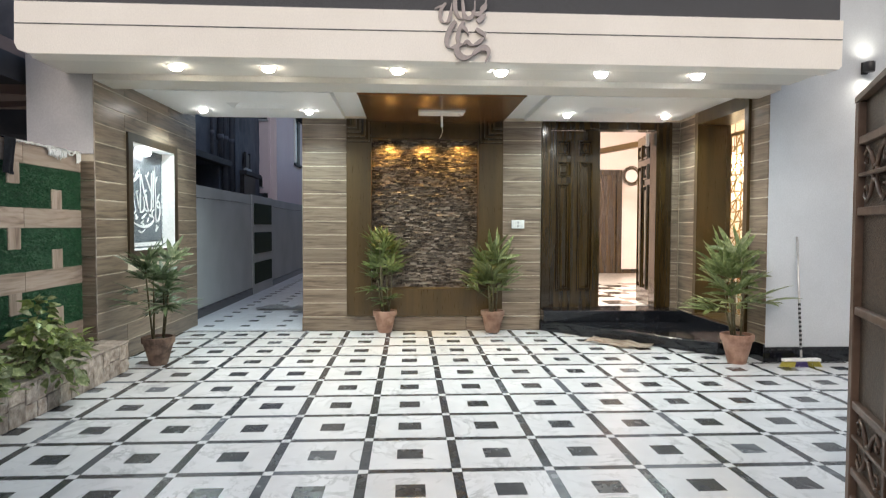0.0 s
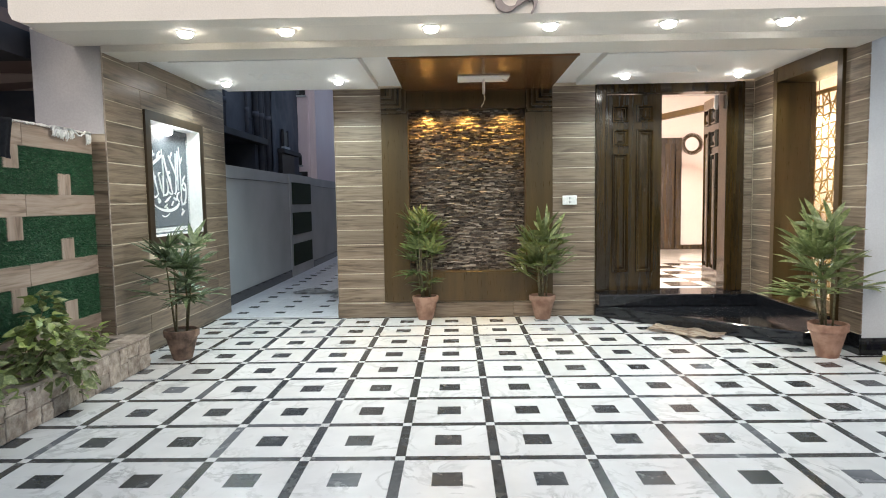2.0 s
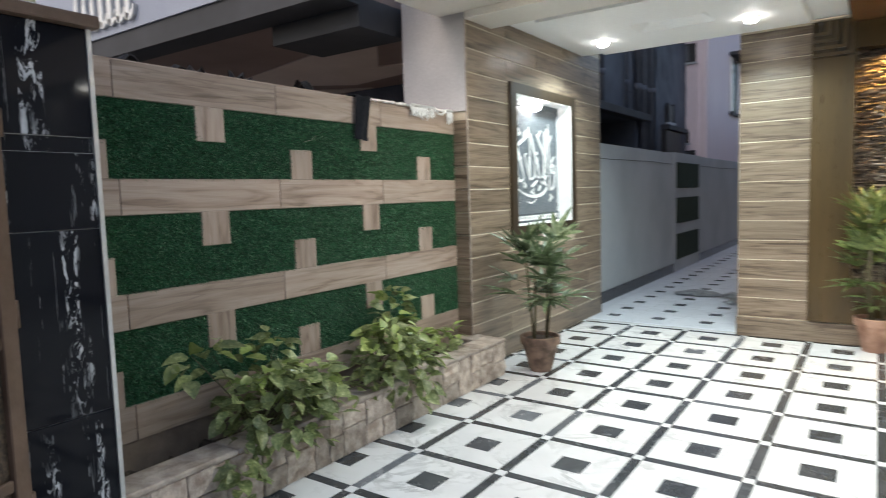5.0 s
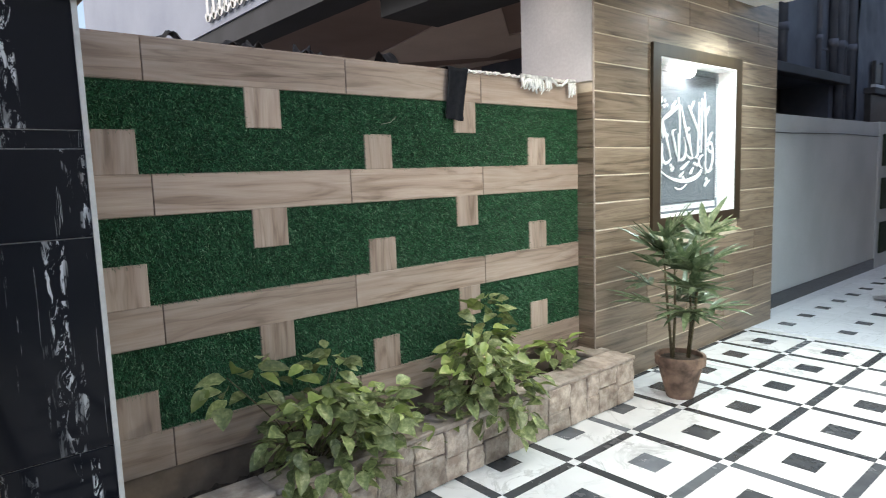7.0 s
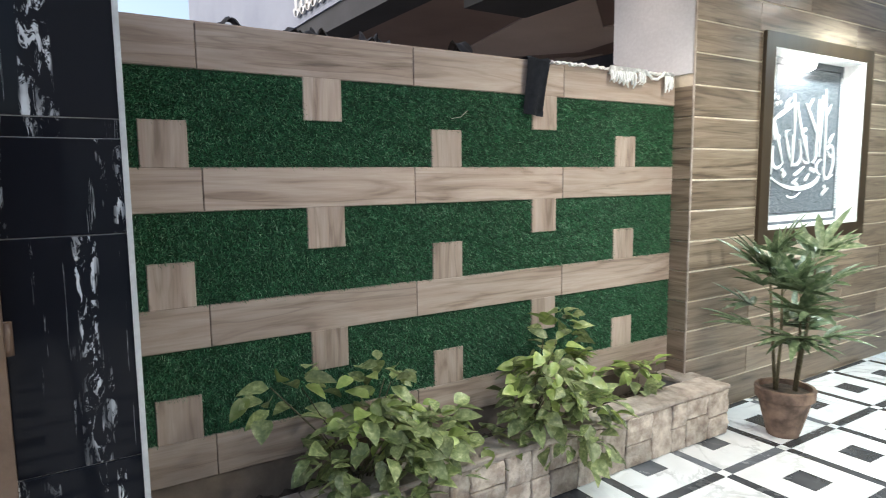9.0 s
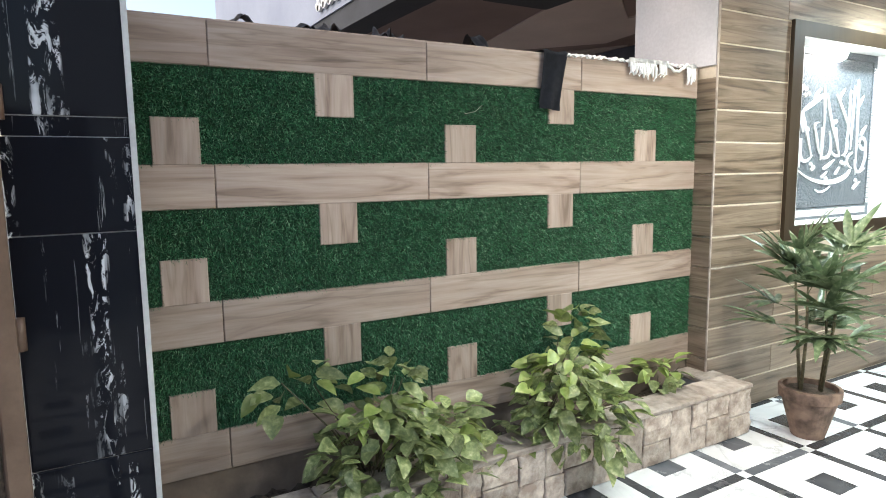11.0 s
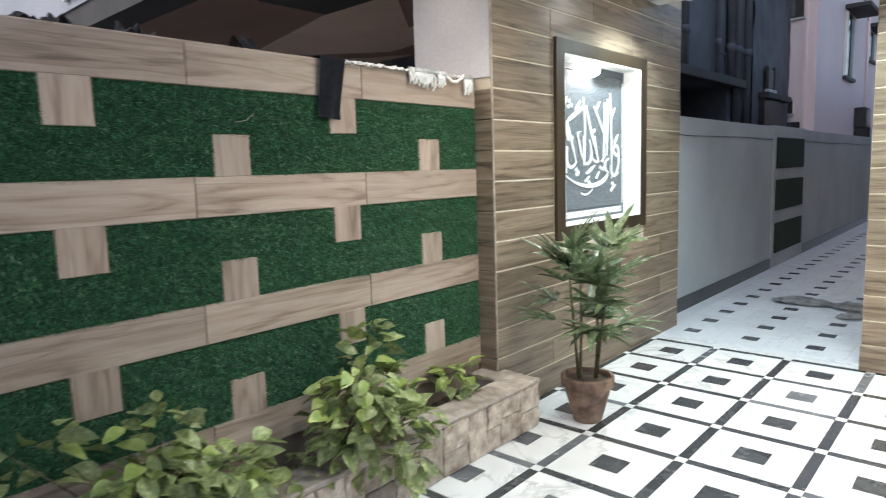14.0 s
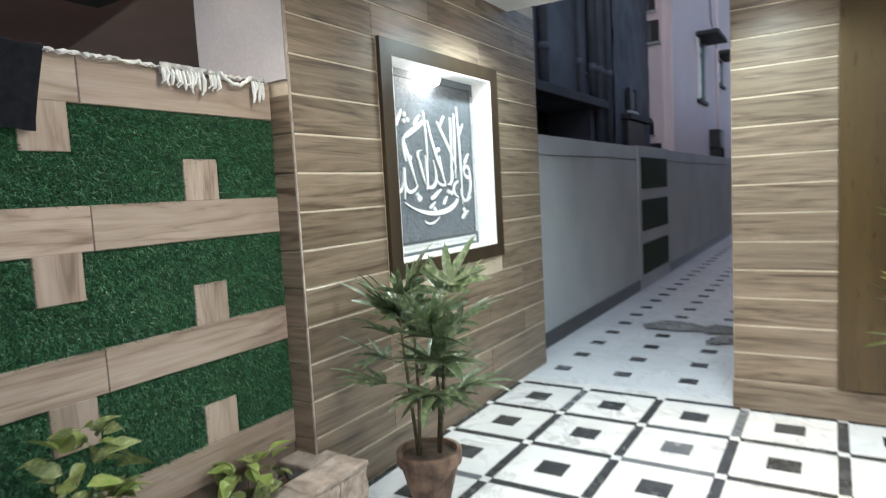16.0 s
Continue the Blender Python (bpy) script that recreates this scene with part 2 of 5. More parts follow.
M_CLAYDARK = plain("dirty_terracotta", (0.075, 0.048, 0.036), (0.25, 0.165, 0.12), 11, 0.85, bump=0.4, fine=45)
M_EMBLEM = plain("matt_mauve_metal", (0.27, 0.235, 0.225), (0.34, 0.30, 0.29), 10, 0.45, 0.3, bump=0.05)
M_CANE = plain("plant_cane", (0.06, 0.05, 0.025), (0.15, 0.13, 0.07), 40, 0.7)
M_PALM = leafy("palm_leaf", (0.072, 0.118, 0.056), (0.148, 0.20, 0.105), (0.37, 0.42, 0.28))
M_PALMDARK = leafy("shade_palm_leaf", (0.085, 0.125, 0.042), (0.155, 0.20, 0.07), (0.33, 0.35, 0.15))
M_PALMBROAD = leafy("broad_palm_leaf", (0.10, 0.135, 0.045), (0.185, 0.225, 0.085), (0.40, 0.42, 0.22))
M_LEAF = leafy("variegated_leaf", (0.14, 0.185, 0.072), (0.265, 0.315, 0.128), (0.50, 0.52, 0.28), 0.4, 50, (0.34, 0.55, 0.72))
M_YOUNGLEAF = leafy("young_leaf", (0.22, 0.30, 0.075), (0.32, 0.39, 0.12), (0.50, 0.52, 0.23))
M_TURFBASE = plain("turf_backing", (0.010, 0.035, 0.014), (0.018, 0.055, 0.022), 30, 0.95)
M_TURF = island("turf_blade", ((0.0, (0.007, 0.060, 0.022)), (0.55, (0.014, 0.115, 0.040)), (0.80, (0.038, 0.19, 0.075)), (0.92, (0.10, 0.28, 0.13)), (1.0, (0.32, 0.48, 0.30))), 0.55, 20, 0)
M_WHITE = plain("white_plastic", (0.74, 0.74, 0.72), (0.80, 0.80, 0.78), 6, 0.35, bump=0.0)
M_ART = plain("slate_art_ground", (0.040, 0.050, 0.060), (0.22, 0.245, 0.27), 130, 0.6, bump=1.0, fine=150, low=0.42, high=0.62)
M_PLASTER = plain("white_plaster_relief", (0.76, 0.76, 0.75), (0.82, 0.82, 0.81), 20, 0.6)
M_BLACKCLOTH = plain("black_cloth", (0.010, 0.012, 0.018), (0.020, 0.023, 0.034), 30, 0.95, bump=0.5, fine=200)
M_WHITECLOTH = plain("white_fringe_cloth", (0.80, 0.80, 0.79), (0.86, 0.86, 0.85), 30, 0.95, bump=0.5, fine=200)
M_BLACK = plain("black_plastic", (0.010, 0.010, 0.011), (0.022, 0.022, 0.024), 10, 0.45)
M_MAT = plain("striped_cotton", (0.40, 0.31, 0.24), (0.66, 0.58, 0.48), 4, 0.95, bump=0.5, fine=150, stretch=(1, 9, 1), low=0.46, high=0.54)
M_GREYCLOTH = plain("grey_sacking", (0.24, 0.25, 0.27), (0.42, 0.43, 0.45), 20, 0.95, bump=0.5, fine=120)
M_YELLOW = plain("yellow_bristle", (0.42, 0.36, 0.05), (0.56, 0.50, 0.10), 80, 0.8)
M_PURPLE = plain("purple_bristle", (0.07, 0.05, 0.16), (0.10, 0.08, 0.24), 80, 0.8)
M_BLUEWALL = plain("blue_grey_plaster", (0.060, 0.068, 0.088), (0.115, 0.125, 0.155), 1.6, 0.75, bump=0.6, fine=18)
M_NEIGHBOUR = plain("neighbour_blue_paint", (0.26, 0.29, 0.37), (0.33, 0.36, 0.44), 0.8, 0.6)
M_LILAC = plain("lilac_paint", (0.70, 0.60, 0.635), (0.76, 0.66, 0.69), 0.7, 0.7)
M_SOFFIT = plain("brown_soffit_board", (0.20, 0.135, 0.118), (0.26, 0.18, 0.155), 1.2, 0.6)
M_SOFFITLIGHT = plain("tan_soffit_inlay", (0.48, 0.39, 0.345), (0.56, 0.46, 0.41), 1.2, 0.6)
M_DARKSLAB = plain("near_black_slab", (0.018, 0.019, 0.023), (0.034, 0.035, 0.042), 2, 0.7)
M_CONCRETE = plain("street_concrete", (0.16, 0.16, 0.16), (0.24, 0.235, 0.23), 1.5, 0.9, bump=0.6, fine=40)
M_ROOMWALL = plain("warm_room_paint", (0.74, 0.63, 0.57), (0.79, 0.69, 0.63), 1.0, 0.6)
M_ROOMFLOOR = marble("room_marble", (0.72, 0.68, 0.62), (0.42, 0.38, 0.33), 0.5, 0.1)
M_ROOMDARK = marble("room_dark_marble", (0.09, 0.07, 0.055), (0.2, 0.17, 0.14), 0.4, 0.1)
M_GOLD = plain("gilded_lattice", (0.36, 0.20, 0.07), (0.50, 0.30, 0.11), 12, 0.4, 0.2)
M_RED = plain("red_petal", (0.45, 0.03, 0.02), (0.60, 0.06, 0.03), 20, 0.6)
M_LAMPGLASS = plain("cream_lamp_glass", (0.70, 0.66, 0.45), (0.78, 0.74, 0.55), 5, 0.25, bump=0.0)
M_BULB = glowing("lit_diffuser", (1.0, 0.98, 0.93), 30.0)
M_BULBWARM = glowing("lit_warm_diffuser", (1.0, 0.93, 0.78), 30.0)
M_PENDANT = glowing("lit_pendant", (1.0, 0.80, 0.45), 9.0)
M_WINDOWPANE = plain("grey_window_pane", (0.10, 0.11, 0.13), (0.16, 0.17, 0.19), 3, 0.06, 0.0, bump=0.0)
M_MIRROR = plain("mirror_silver", (0.85, 0.85, 0.85), (0.88, 0.88, 0.88), 2, 0.03, 1.0, bump=0.0)
_g = Nodes("window_glass")
M_GLASS = _g.done((0.95, 0.97, 0.97), 0.02, **{"Transmission Weight": 1.0, "IOR": 1.45})

# ---- building helpers ----


def box(bm, x0, x1, y0, y1, z0, z1):
    vs = [bm.verts.new((x, y, z)) for z in (z0, z1) for y in (y0, y1) for x in (x0, x1)]
    for f in ((0, 2, 3, 1), (4, 5, 7, 6), (0, 1, 5, 4), (1, 3, 7, 5), (3, 2, 6, 7), (2, 0, 4, 6)):
        bm.faces.new([vs[i] for i in f])
    return vs


def boxes(*sizes):
    bm = bmesh.new()
    for s in sizes:
        box(bm, *s)
    return bm


def soft_box(x0, x1, y0, y1, z0, z1, r=0.004, seg=1):
    bm = boxes((x0, x1, y0, y1, z0, z1))
    bmesh.ops.bevel(bm, geom=bm.edges[:], offset=r, segments=seg, affect="EDGES", profile=0.5)
    return bm


def prism(points, z0, z1, bevel=0.0):
    bm = bmesh.new()
    low = [bm.verts.new((x, y, z0)) for x, y in points]
    high = [bm.verts.new((x, y, z1)) for x, y in points]
    bm.faces.new(low[::-1])
    bm.faces.new(high)
    for i in range(len(points)):
        j = (i + 1) % len(points)
        bm.faces.new((low[i], low[j], high[j], high[i]))
    if bevel:
        bmesh.ops.bevel(bm, geom=bm.edges[:], offset=bevel, segments=2, affect="EDGES", profile=0.5)
    return bm


def lathe(profile, steps=28):
    """A turned shape from (radius, height) pairs."""
    bm = bmesh.new()
    rings = []
    for r, z in profile:
        rings.append([bm.verts.new((r * math.cos(2 * math.pi * k / steps), r * math.sin(2 * math.pi * k / steps), z)) for k in range(steps)])
    for a, b in zip(rings, rings[1:]):
        for k in range(steps):
            bm.faces.new((a[k], a[(k + 1) % steps], b[(k + 1) % steps], b[k]))
    bm.faces.new(rings[0][::-1])
    bm.faces.new(rings[-1])
    return bm


def tube(bm, points, radii, steps=8):
    """A round bar along points, thick as radii (one number or one for each point)."""
    pts = [Vector(p) for p in points]
    if isinstance(radii, (int, float)):
        radii = [radii] * len(pts)
    rings = []
    for i, p in enumerate(pts):
        way = (pts[min(i + 1, len(pts) - 1)] - pts[max(i - 1, 0)]).normalized()
        side = way.cross(Vector((0, 0, 1)) if abs(way.z) < 0.9 else Vector((1, 0, 0))).normalized()
        up = side.cross(way)
        rings.append([bm.verts.new(p + radii[i] * (math.cos(2 * math.pi * k / steps) * side + math.sin(2 * math.pi * k / steps) * up)) for k in range(steps)])
    for a, b in zip(rings, rings[1:]):
        for k in range(steps):
            bm.faces.new((a[k], a[(k + 1) % steps], b[(k + 1) % steps], b[k]))
    bm.faces.new(rings[0][::-1])
    bm.faces.new(rings[-1])
    return bm


def mesh_of(name, bm, material, smooth=False):
    bmesh.ops.recalc_face_normals(bm, faces=bm.faces[:])
    me = bpy.data.meshes.new(name)
    bm.to_mesh(me)
    bm.free()
    me.materials.append(material)
    if smooth:
        me.polygons.foreach_set("use_smooth", [True] * len(me.polygons))
    return me


def part(name, bm, material, parent, label="", smooth=False):
    ob = new(name, mesh_of(name, bm, material, smooth))
    ob.parent = parent
    if label:
        ob["label"] = label
    return ob


def single(name, bm, material, label, category, group="", kind="", smooth=False):
    return tagged(new(name, mesh_of(name, bm, material, smooth)), label, category, group, kind)


def thing(name, place, label, category, group="", kind="", turn=0.0):
    ob = new(name)
    ob.matrix_world = pose(*place, 0, 0, turn)
    return tagged(ob, label, category, group, kind)


def structure(name, bm, material, label, category="wall"):
    return single(name, bm, material, label, category, kind="structure")


def piece(name, me, parent, m):
    ob = new(name, me)
    ob.parent = parent
    ob.matrix_basis = m
    return ob


def grid_sheet(nx, ny, fn):
    """A sheet of nx by ny cells through fn(u, v)."""
    bm = bmesh.new()
    vs = [[bm.verts.new(fn(i / nx, j / ny)) for i in range(nx + 1)] for j in range(ny + 1)]
    for j in range(ny):
        for i in range(nx):
            bm.faces.new((vs[j][i], vs[j][i + 1], vs[j + 1][i + 1], vs[j + 1][i]))
    return bm


def thicken(bm, depth):
    bmesh.ops.solidify(bm, geom=bm.faces[:], thickness=depth)
    return bm


PLANKS = {}


def plank_mesh(length, height, depth, material):
    key = (round(length, 3), round(height, 3), depth, material.name)
    if key not in PLANKS:
        b = 0.003
        bm = bmesh.new()
        ring = [[bm.verts.new((x, y, z)) for x, z in ((-l, -h), (l, -h), (l, h), (-l, h))]
                for y, l, h in ((depth, length / 2, height / 2), (b, length / 2, height / 2), (0, length / 2 - b, height / 2 - b))]
        for a, c in zip(ring, ring[1:]):
            for k in range(4):
                bm.faces.new((a[k], a[(k + 1) % 4], c[(k + 1) % 4], c[k]))
        bm.faces.new(ring[2])
        PLANKS[key] = mesh_of("plank", bm, material)
    return PLANKS[key]

# ---- ground and floors ----
P = 0.53           # pitch of the floor pattern
STRIP, SQUARE = 0.056, 0.158
BACK_Y, LEFT_X, RIGHT_X, FENCE_X = 4.80, -2.66, 3.90, -2.79

structure("ground", prism([(-400, -400), (400, -400), (400, 400), (-400, 400)], -0.30, -0.06), M_CONCRETE, "grey weathered concrete street and ground", "ground")
floor = structure("floor", boxes((-2.80, 5.30, -0.78, 4.90, -0.05, -0.012)), M_BED, "patterned white and charcoal marble driveway floor", "floor")
lane_floor = structure("floor_lane", boxes((-2.85, -1.13, 4.90, 26.0, -0.05, -0.012)), M_BED, "white marble side lane floor with small dark squares", "floor")

# ---- back wall with its cladding ----
PITCH = 0.1795
LINES = [0.19 + PITCH * k for k in range(15)]


def clad(wall, a, b, low, high, at, turn, material=M_WALLWOOD, joint=0.008, longest=1.2, shift=0.0, pitch=PITCH):
    """Rows of planks along a wall between a and b, from low to high."""
    for k in range(15):
        z0 = 0.19 + pitch * k
        z1 = min(z0 + pitch, high) - joint
        z0 = max(z0, low)
        if z1 - z0 < 0.03:
            continue
        cuts = [a]
        first = a + longest * (0.35 + 0.3 * ((k * 7 + shift) % 3))
        while first < b - 0.25:
            if first > a + 0.25:
                cuts.append(first)
            first += longest
        cuts.append(b)
        for p, q in zip(cuts, cuts[1:]):
            me = plank_mesh(q - p - 0.002, z1 - z0, 0.014, material)
            mid, zc = (p + q) / 2, (z0 + z1) / 2
            spot = (mid, at, zc) if turn == 0 else (at, mid, zc)
            piece("plank", me, wall, pose(*spot, 0, 0, turn))


wall_back = structure("wall_back", boxes((-1.13, -0.25, BACK_Y, BACK_Y + 0.25, 0, 2.80), (1.19, 2.02, BACK_Y, BACK_Y + 0.25, 0, 2.80), (-0.25, 1.19, BACK_Y + 0.17, BACK_Y + 0.25, 0, 2.80), (-0.25, 1.19, BACK_Y, BACK_Y + 0.17, 0, 0.54),
                                              (-0.25, 1.19, BACK_Y + 0.032, BACK_Y + 0.17, 2.542, 2.80), (-1.13, -0.93, BACK_Y + 0.25, 26.0, 0, 3.35), (-0.93, 5.5, BACK_Y + 0.25, BACK_Y + 0.45, 2.80, 3.75), (3.79, RIGHT_X + 0.002, BACK_Y, BACK_Y + 0.25, 0.286, 2.80)), M_GROUT,
                      "back wall clad in brown wood-look planks with cream joints")
clad(wall_back, -1.13, -0.555, 0.19, 2.78, BACK_Y - 0.004, 0)
clad(wall_back, 1.505, 2.02, 0.19, 2.78, BACK_Y - 0.004, 0)
for x0, x1 in ((-1.135, 0.05), (0.05, 1.02), (1.02, 2.02)):
    piece("plank", plank_mesh(x1 - x0 - 0.003, 0.178, 0.035, M_WALLWOOD), wall_back, pose((x0 + x1) / 2, BACK_Y - 0.035, 0.092))

wall_left = structure("wall_left", boxes((-3.26, LEFT_X - 0.003, 2.535, 3.29, 0, 2.95), (-3.26, LEFT_X - 0.003, 4.46, 5.32, 0, 2.95), (-3.26, LEFT_X - 0.003, 3.29, 4.46, 0, 1.11),
                      (-3.26, LEFT_X - 0.003, 3.29, 4.46, 2.26, 2.95), (-3.26, -2.86, 3.29, 4.46, 1.11, 2.26)), M_GROUT, "side wall clad in brown wood-look planks around a niche")
for k, z0 in enumerate(LINES):
    z1 = z0 + PITCH - 0.008
    if z0 > 2.73:
        continue
    if z1 > 1.02 and z0 < 2.33:
        runs = ((2.53, 3.18), (4.57, 5.32))
    else:
        runs = ((2.53, 3.72), (3.72, 4.91), (4.91, 5.32)) if k % 2 else ((2.53, 3.15), (3.15, 4.34), (4.34, 5.32))
    for p, q in runs:
        piece("plank", plank_mesh(q - p - 0.002, min(z1, 2.86) - z0, 0.014, M_WALLWOOD), wall_left, pose(LEFT_X, (p + q) / 2, (z0 + min(z1, 2.86)) / 2, 0, 0, 90))
piece("plank", plank_mesh(2.79, 0.178, 0.014, M_WALLWOOD), wall_left, pose(LEFT_X, 3.925, 0.092, 0, 0, 90))
for k, z0 in enumerate([0.01] + LINES):
    if z0 < 1.95:
        z1 = LINES[0] if k == 0 else z0 + PITCH
        z1 = min(z1, 2.04) - 0.008
        piece("plank", plank_mesh(0.135, z1 - z0, 0.014, M_WALLWOOD), wall_left, pose(-2.733, 2.521, (z0 + z1) / 2))
structure("corner_trim", boxes((LEFT_X - 0.008, LEFT_X + 0.001, 2.519, 2.530, 0.0, 2.86)), M_PLANTERTOP, "thin cream corner bead on the clad wall", "trim")
structure("pier_face", boxes((-3.262, LEFT_X - 0.012, 2.518, 2.534, 2.045, 2.95)), M_PIER, "grey plastered pier above the garden wall", "wall")

# ---- right wall with the tall window, white front wall ----
wall_right = structure("wall_right", boxes((RIGHT_X + 0.003, 4.30, 2.72, 3.03, 0, 2.83), (RIGHT_X + 0.003, 4.30, 4.28, 4.80, 0, 2.83), (RIGHT_X + 0.003, 4.30, 3.03, 4.28, 0, 0.24)), M_GROUT,
                       "side wall clad in brown wood-look planks around a tall window")
clad(wall_right, 2.70, 3.03, 0.19, 2.79, RIGHT_X, -90, pitch=0.188)
clad(wall_right, 4.28, 4.785, 0.28, 2.79, RIGHT_X, -90)
clad(wall_back, 3.795, RIGHT_X - 0.002, 0.28, 2.79, BACK_Y - 0.016, 0)
structure("wall_front", boxes((RIGHT_X + 0.012, 5.40, 2.70, 2.95, 0, 6.5), (5.30, 5.50, -0.75, 2.70, 0, 6.5)), M_FRONT, "plain pale blue grey painted front wall")
structure("baseboard", boxes((RIGHT_X - 0.004, 5.30, 2.684, 2.70, 0, 0.155), (RIGHT_X - 0.016, RIGHT_X + 0.0, 2.684, 3.06, 0, 0.185)), M_SKIRT, "polished black granite skirting", "baseboard")

# ---- front beam and the facade above ----
def fascia():
    pts = [(-2.90, 3.175), (-2.905, 2.84), (-2.88, 2.79), (-2.80, 2.762), (3.96, 2.748), (3.985, 2.775), (3.99, 3.165)]
    bm = bmesh.new()
    front = [bm.verts.new((x, 1.76, z)) for x, z in pts]
    back = [bm.verts.new((x, 1.98, z)) for x, z in pts]
    bm.faces.new(front)
    bm.faces.new(back[::-1])
    for i in range(len(pts)):
        j = (i + 1) % len(pts)
        bm.faces.new((front[i], back[i], back[j], front[j]))
    return bm


structure("beam_front", fascia(), M_BEAM, "broad cream white painted front beam with a groove", "beam")
structure("beam_groove", boxes((-2.90, 3.985, 1.757, 1.77, 2.995, 3.003)), M_DARKSLAB, "thin dark groove line along the white beam", "trim")
structure("facade_band", boxes((-2.88, 3.985, 1.80, 2.1, 3.17, 3.62)), M_ROUGHBAND, "dark grey pebble-dash band above the beam", "facade")
structure("facade_upper", boxes((-2.88, 3.985, 1.90, 2.15, 3.62, 4.6)), M_PAINT, "plain white upper facade", "facade")
structure("ceiling_soffit", boxes((-2.895, 3.985, 1.98, 2.52, 2.780, 2.95)), M_BEAM, "cream white soffit strip behind the front beam", "ceiling")
structure("beam_inner", boxes((-2.652, 3.90, 2.50, 2.90, 2.725, 2.96)), M_BEAM, "cream white inner beam lit by the soffit lights", "beam")


def ceiling_main():
    bm = boxes((-2.655, 3.90, 2.89, 4.82, 2.815, 2.95))
    for x0, x1 in ((-2.34, -0.56), (1.755, 3.59)):
        xm, ym = (x0 + x1) / 2 - 0.03, 3.82
        for a0, a1, b0, b1 in ((x0, xm - 0.30, 3.07, 4.62), (xm + 0.30, x1, 3.07, 4.62), (xm - 0.30, xm + 0.30, 3.07, ym - 0.17), (xm - 0.30, xm + 0.30, ym + 0.17, 4.62)):
            box(bm, a0, a1, b0, b1, 2.752, 2.818)
        lo = [bm.verts.new((xm + a, ym + b, 2.808)) for a, b in ((-0.22, -0.11), (0.22, -0.11), (0.22, 0.11), (-0.22, 0.11))]
        hi = [bm.verts.new((xm + a, ym + b, 2.753)) for a, b in ((-0.30, -0.17), (0.30, -0.17), (0.30, 0.17), (-0.30, 0.17))]
        bm.faces.new(lo[::-1])
        for k in range(4):
            bm.faces.new((lo[k], lo[(k + 1) % 4], hi[(k + 1) % 4], hi[k]))
    return bm


structure("ceiling", ceiling_main(), M_CEIL, "white false ceiling with raised flat panels", "ceiling")
structure("ceiling_board", soft_box(-0.275, 1.485, 3.05, 4.79, 2.738, 2.818, 0.006), M_CANOPYWOOD, "polished walnut ceiling board over the stone feature", "ceiling")
structure("ceiling_board_edge", boxes((-0.28, 1.49, 3.035, 3.05, 2.735, 2.818)), M_CANOPYWOOD, "walnut edge strip of the ceiling board", "trim")

# ---- stone feature panel ----
feature = thing("feature_panel", (0.475, BACK_Y, 0.0), "brown veneer frame around a panel of stacked ledge stone", "wall panel", kind="structure")


def feature_parts():
    x0, x1, s0, s1 = -1.03, 1.03, -0.71, 0.705
    part("frame_post", boxes((x0, s0, -0.022, 0.03, 0.19, 2.78)), M_BROWN, feature)
    part("frame_post", boxes((s1, x1, -0.022, 0.03, 0.19, 2.78)), M_BROWN, feature)
    part("frame_rail", boxes((s0, s1, -0.020, 0.03, 0.19, 0.545)), M_BROWN, feature)
    part("frame_rail", boxes((s0, s1, -0.018, 0.03, 2.525, 2.78)), M_BROWN, feature)
    part("sill", soft_box(s0, s1, -0.026, 0.165, 0.545, 0.562, 0.004), M_BROWN, feature)
    for side in (-1, 1):
        outer, inner = (x0, s0) if side < 0 else (x1, s1)
        part("corner_block", boxes((min(outer, inner) + 0.004, max(outer, inner) - 0.004, -0.030, -0.022, 2.47, 2.776)), M_DOOR, feature)
        for k in range(4):
            corner = bmesh.new()
            e = inner + side * (0.012 + 0.058 * k)
            z = 2.485 + 0.058 * k
            box(corner, min(outer, e) + 0.004, max(outer, e) - 0.004, -0.050, -0.030, z, z + 0.026)
            box(corner, min(e, e + side * 0.026), max(e, e + side * 0.026), -0.050, -0.030, z + 0.026, 2.776)
            part("corner_moulding", corner, M_BROWN, feature)
    for a, b in ((s0 - 0.012, s0), (s1, s1 + 0.012)):
        part("reveal", boxes((a, b, 0.03, 0.168, 0.562, 2.525)), M_BROWN, feature)
    part("reveal", boxes((s0, s1, 0.03, 0.168, 2.525, 2.54)), M_BROWN, feature)
    bm = bmesh.new()
    rnd = random.Random(5)
    z = 0.562
    while z < 2.525:
        h = rnd.uniform(0.010, 0.018)
        x = s0 - rnd.uniform(0, 0.1)
        while x < s1:
            l = rnd.uniform(0.022, 0.09)
            a, b = max(x, s0), min(x + l, s1)
            if b - a > 0.01:
                d = rnd.uniform(0.0, 0.036)
                vs = box(bm, a, b - 0.002, 0.150 - d, 0.168, z, min(z + h, 2.525) - 0.002)
                for v in vs:
                    if v.co.y < 0.16:
                        v.co.y += rnd.uniform(-0.006, 0.006)
                        v.co.z += rnd.uniform(-0.002, 0.002)
            x += l
        z += h
    tagged(part("stone_strips", bm, M_STONE, feature, "stacked grey brown ledge stone strips"), kind="stuff")


feature_parts()
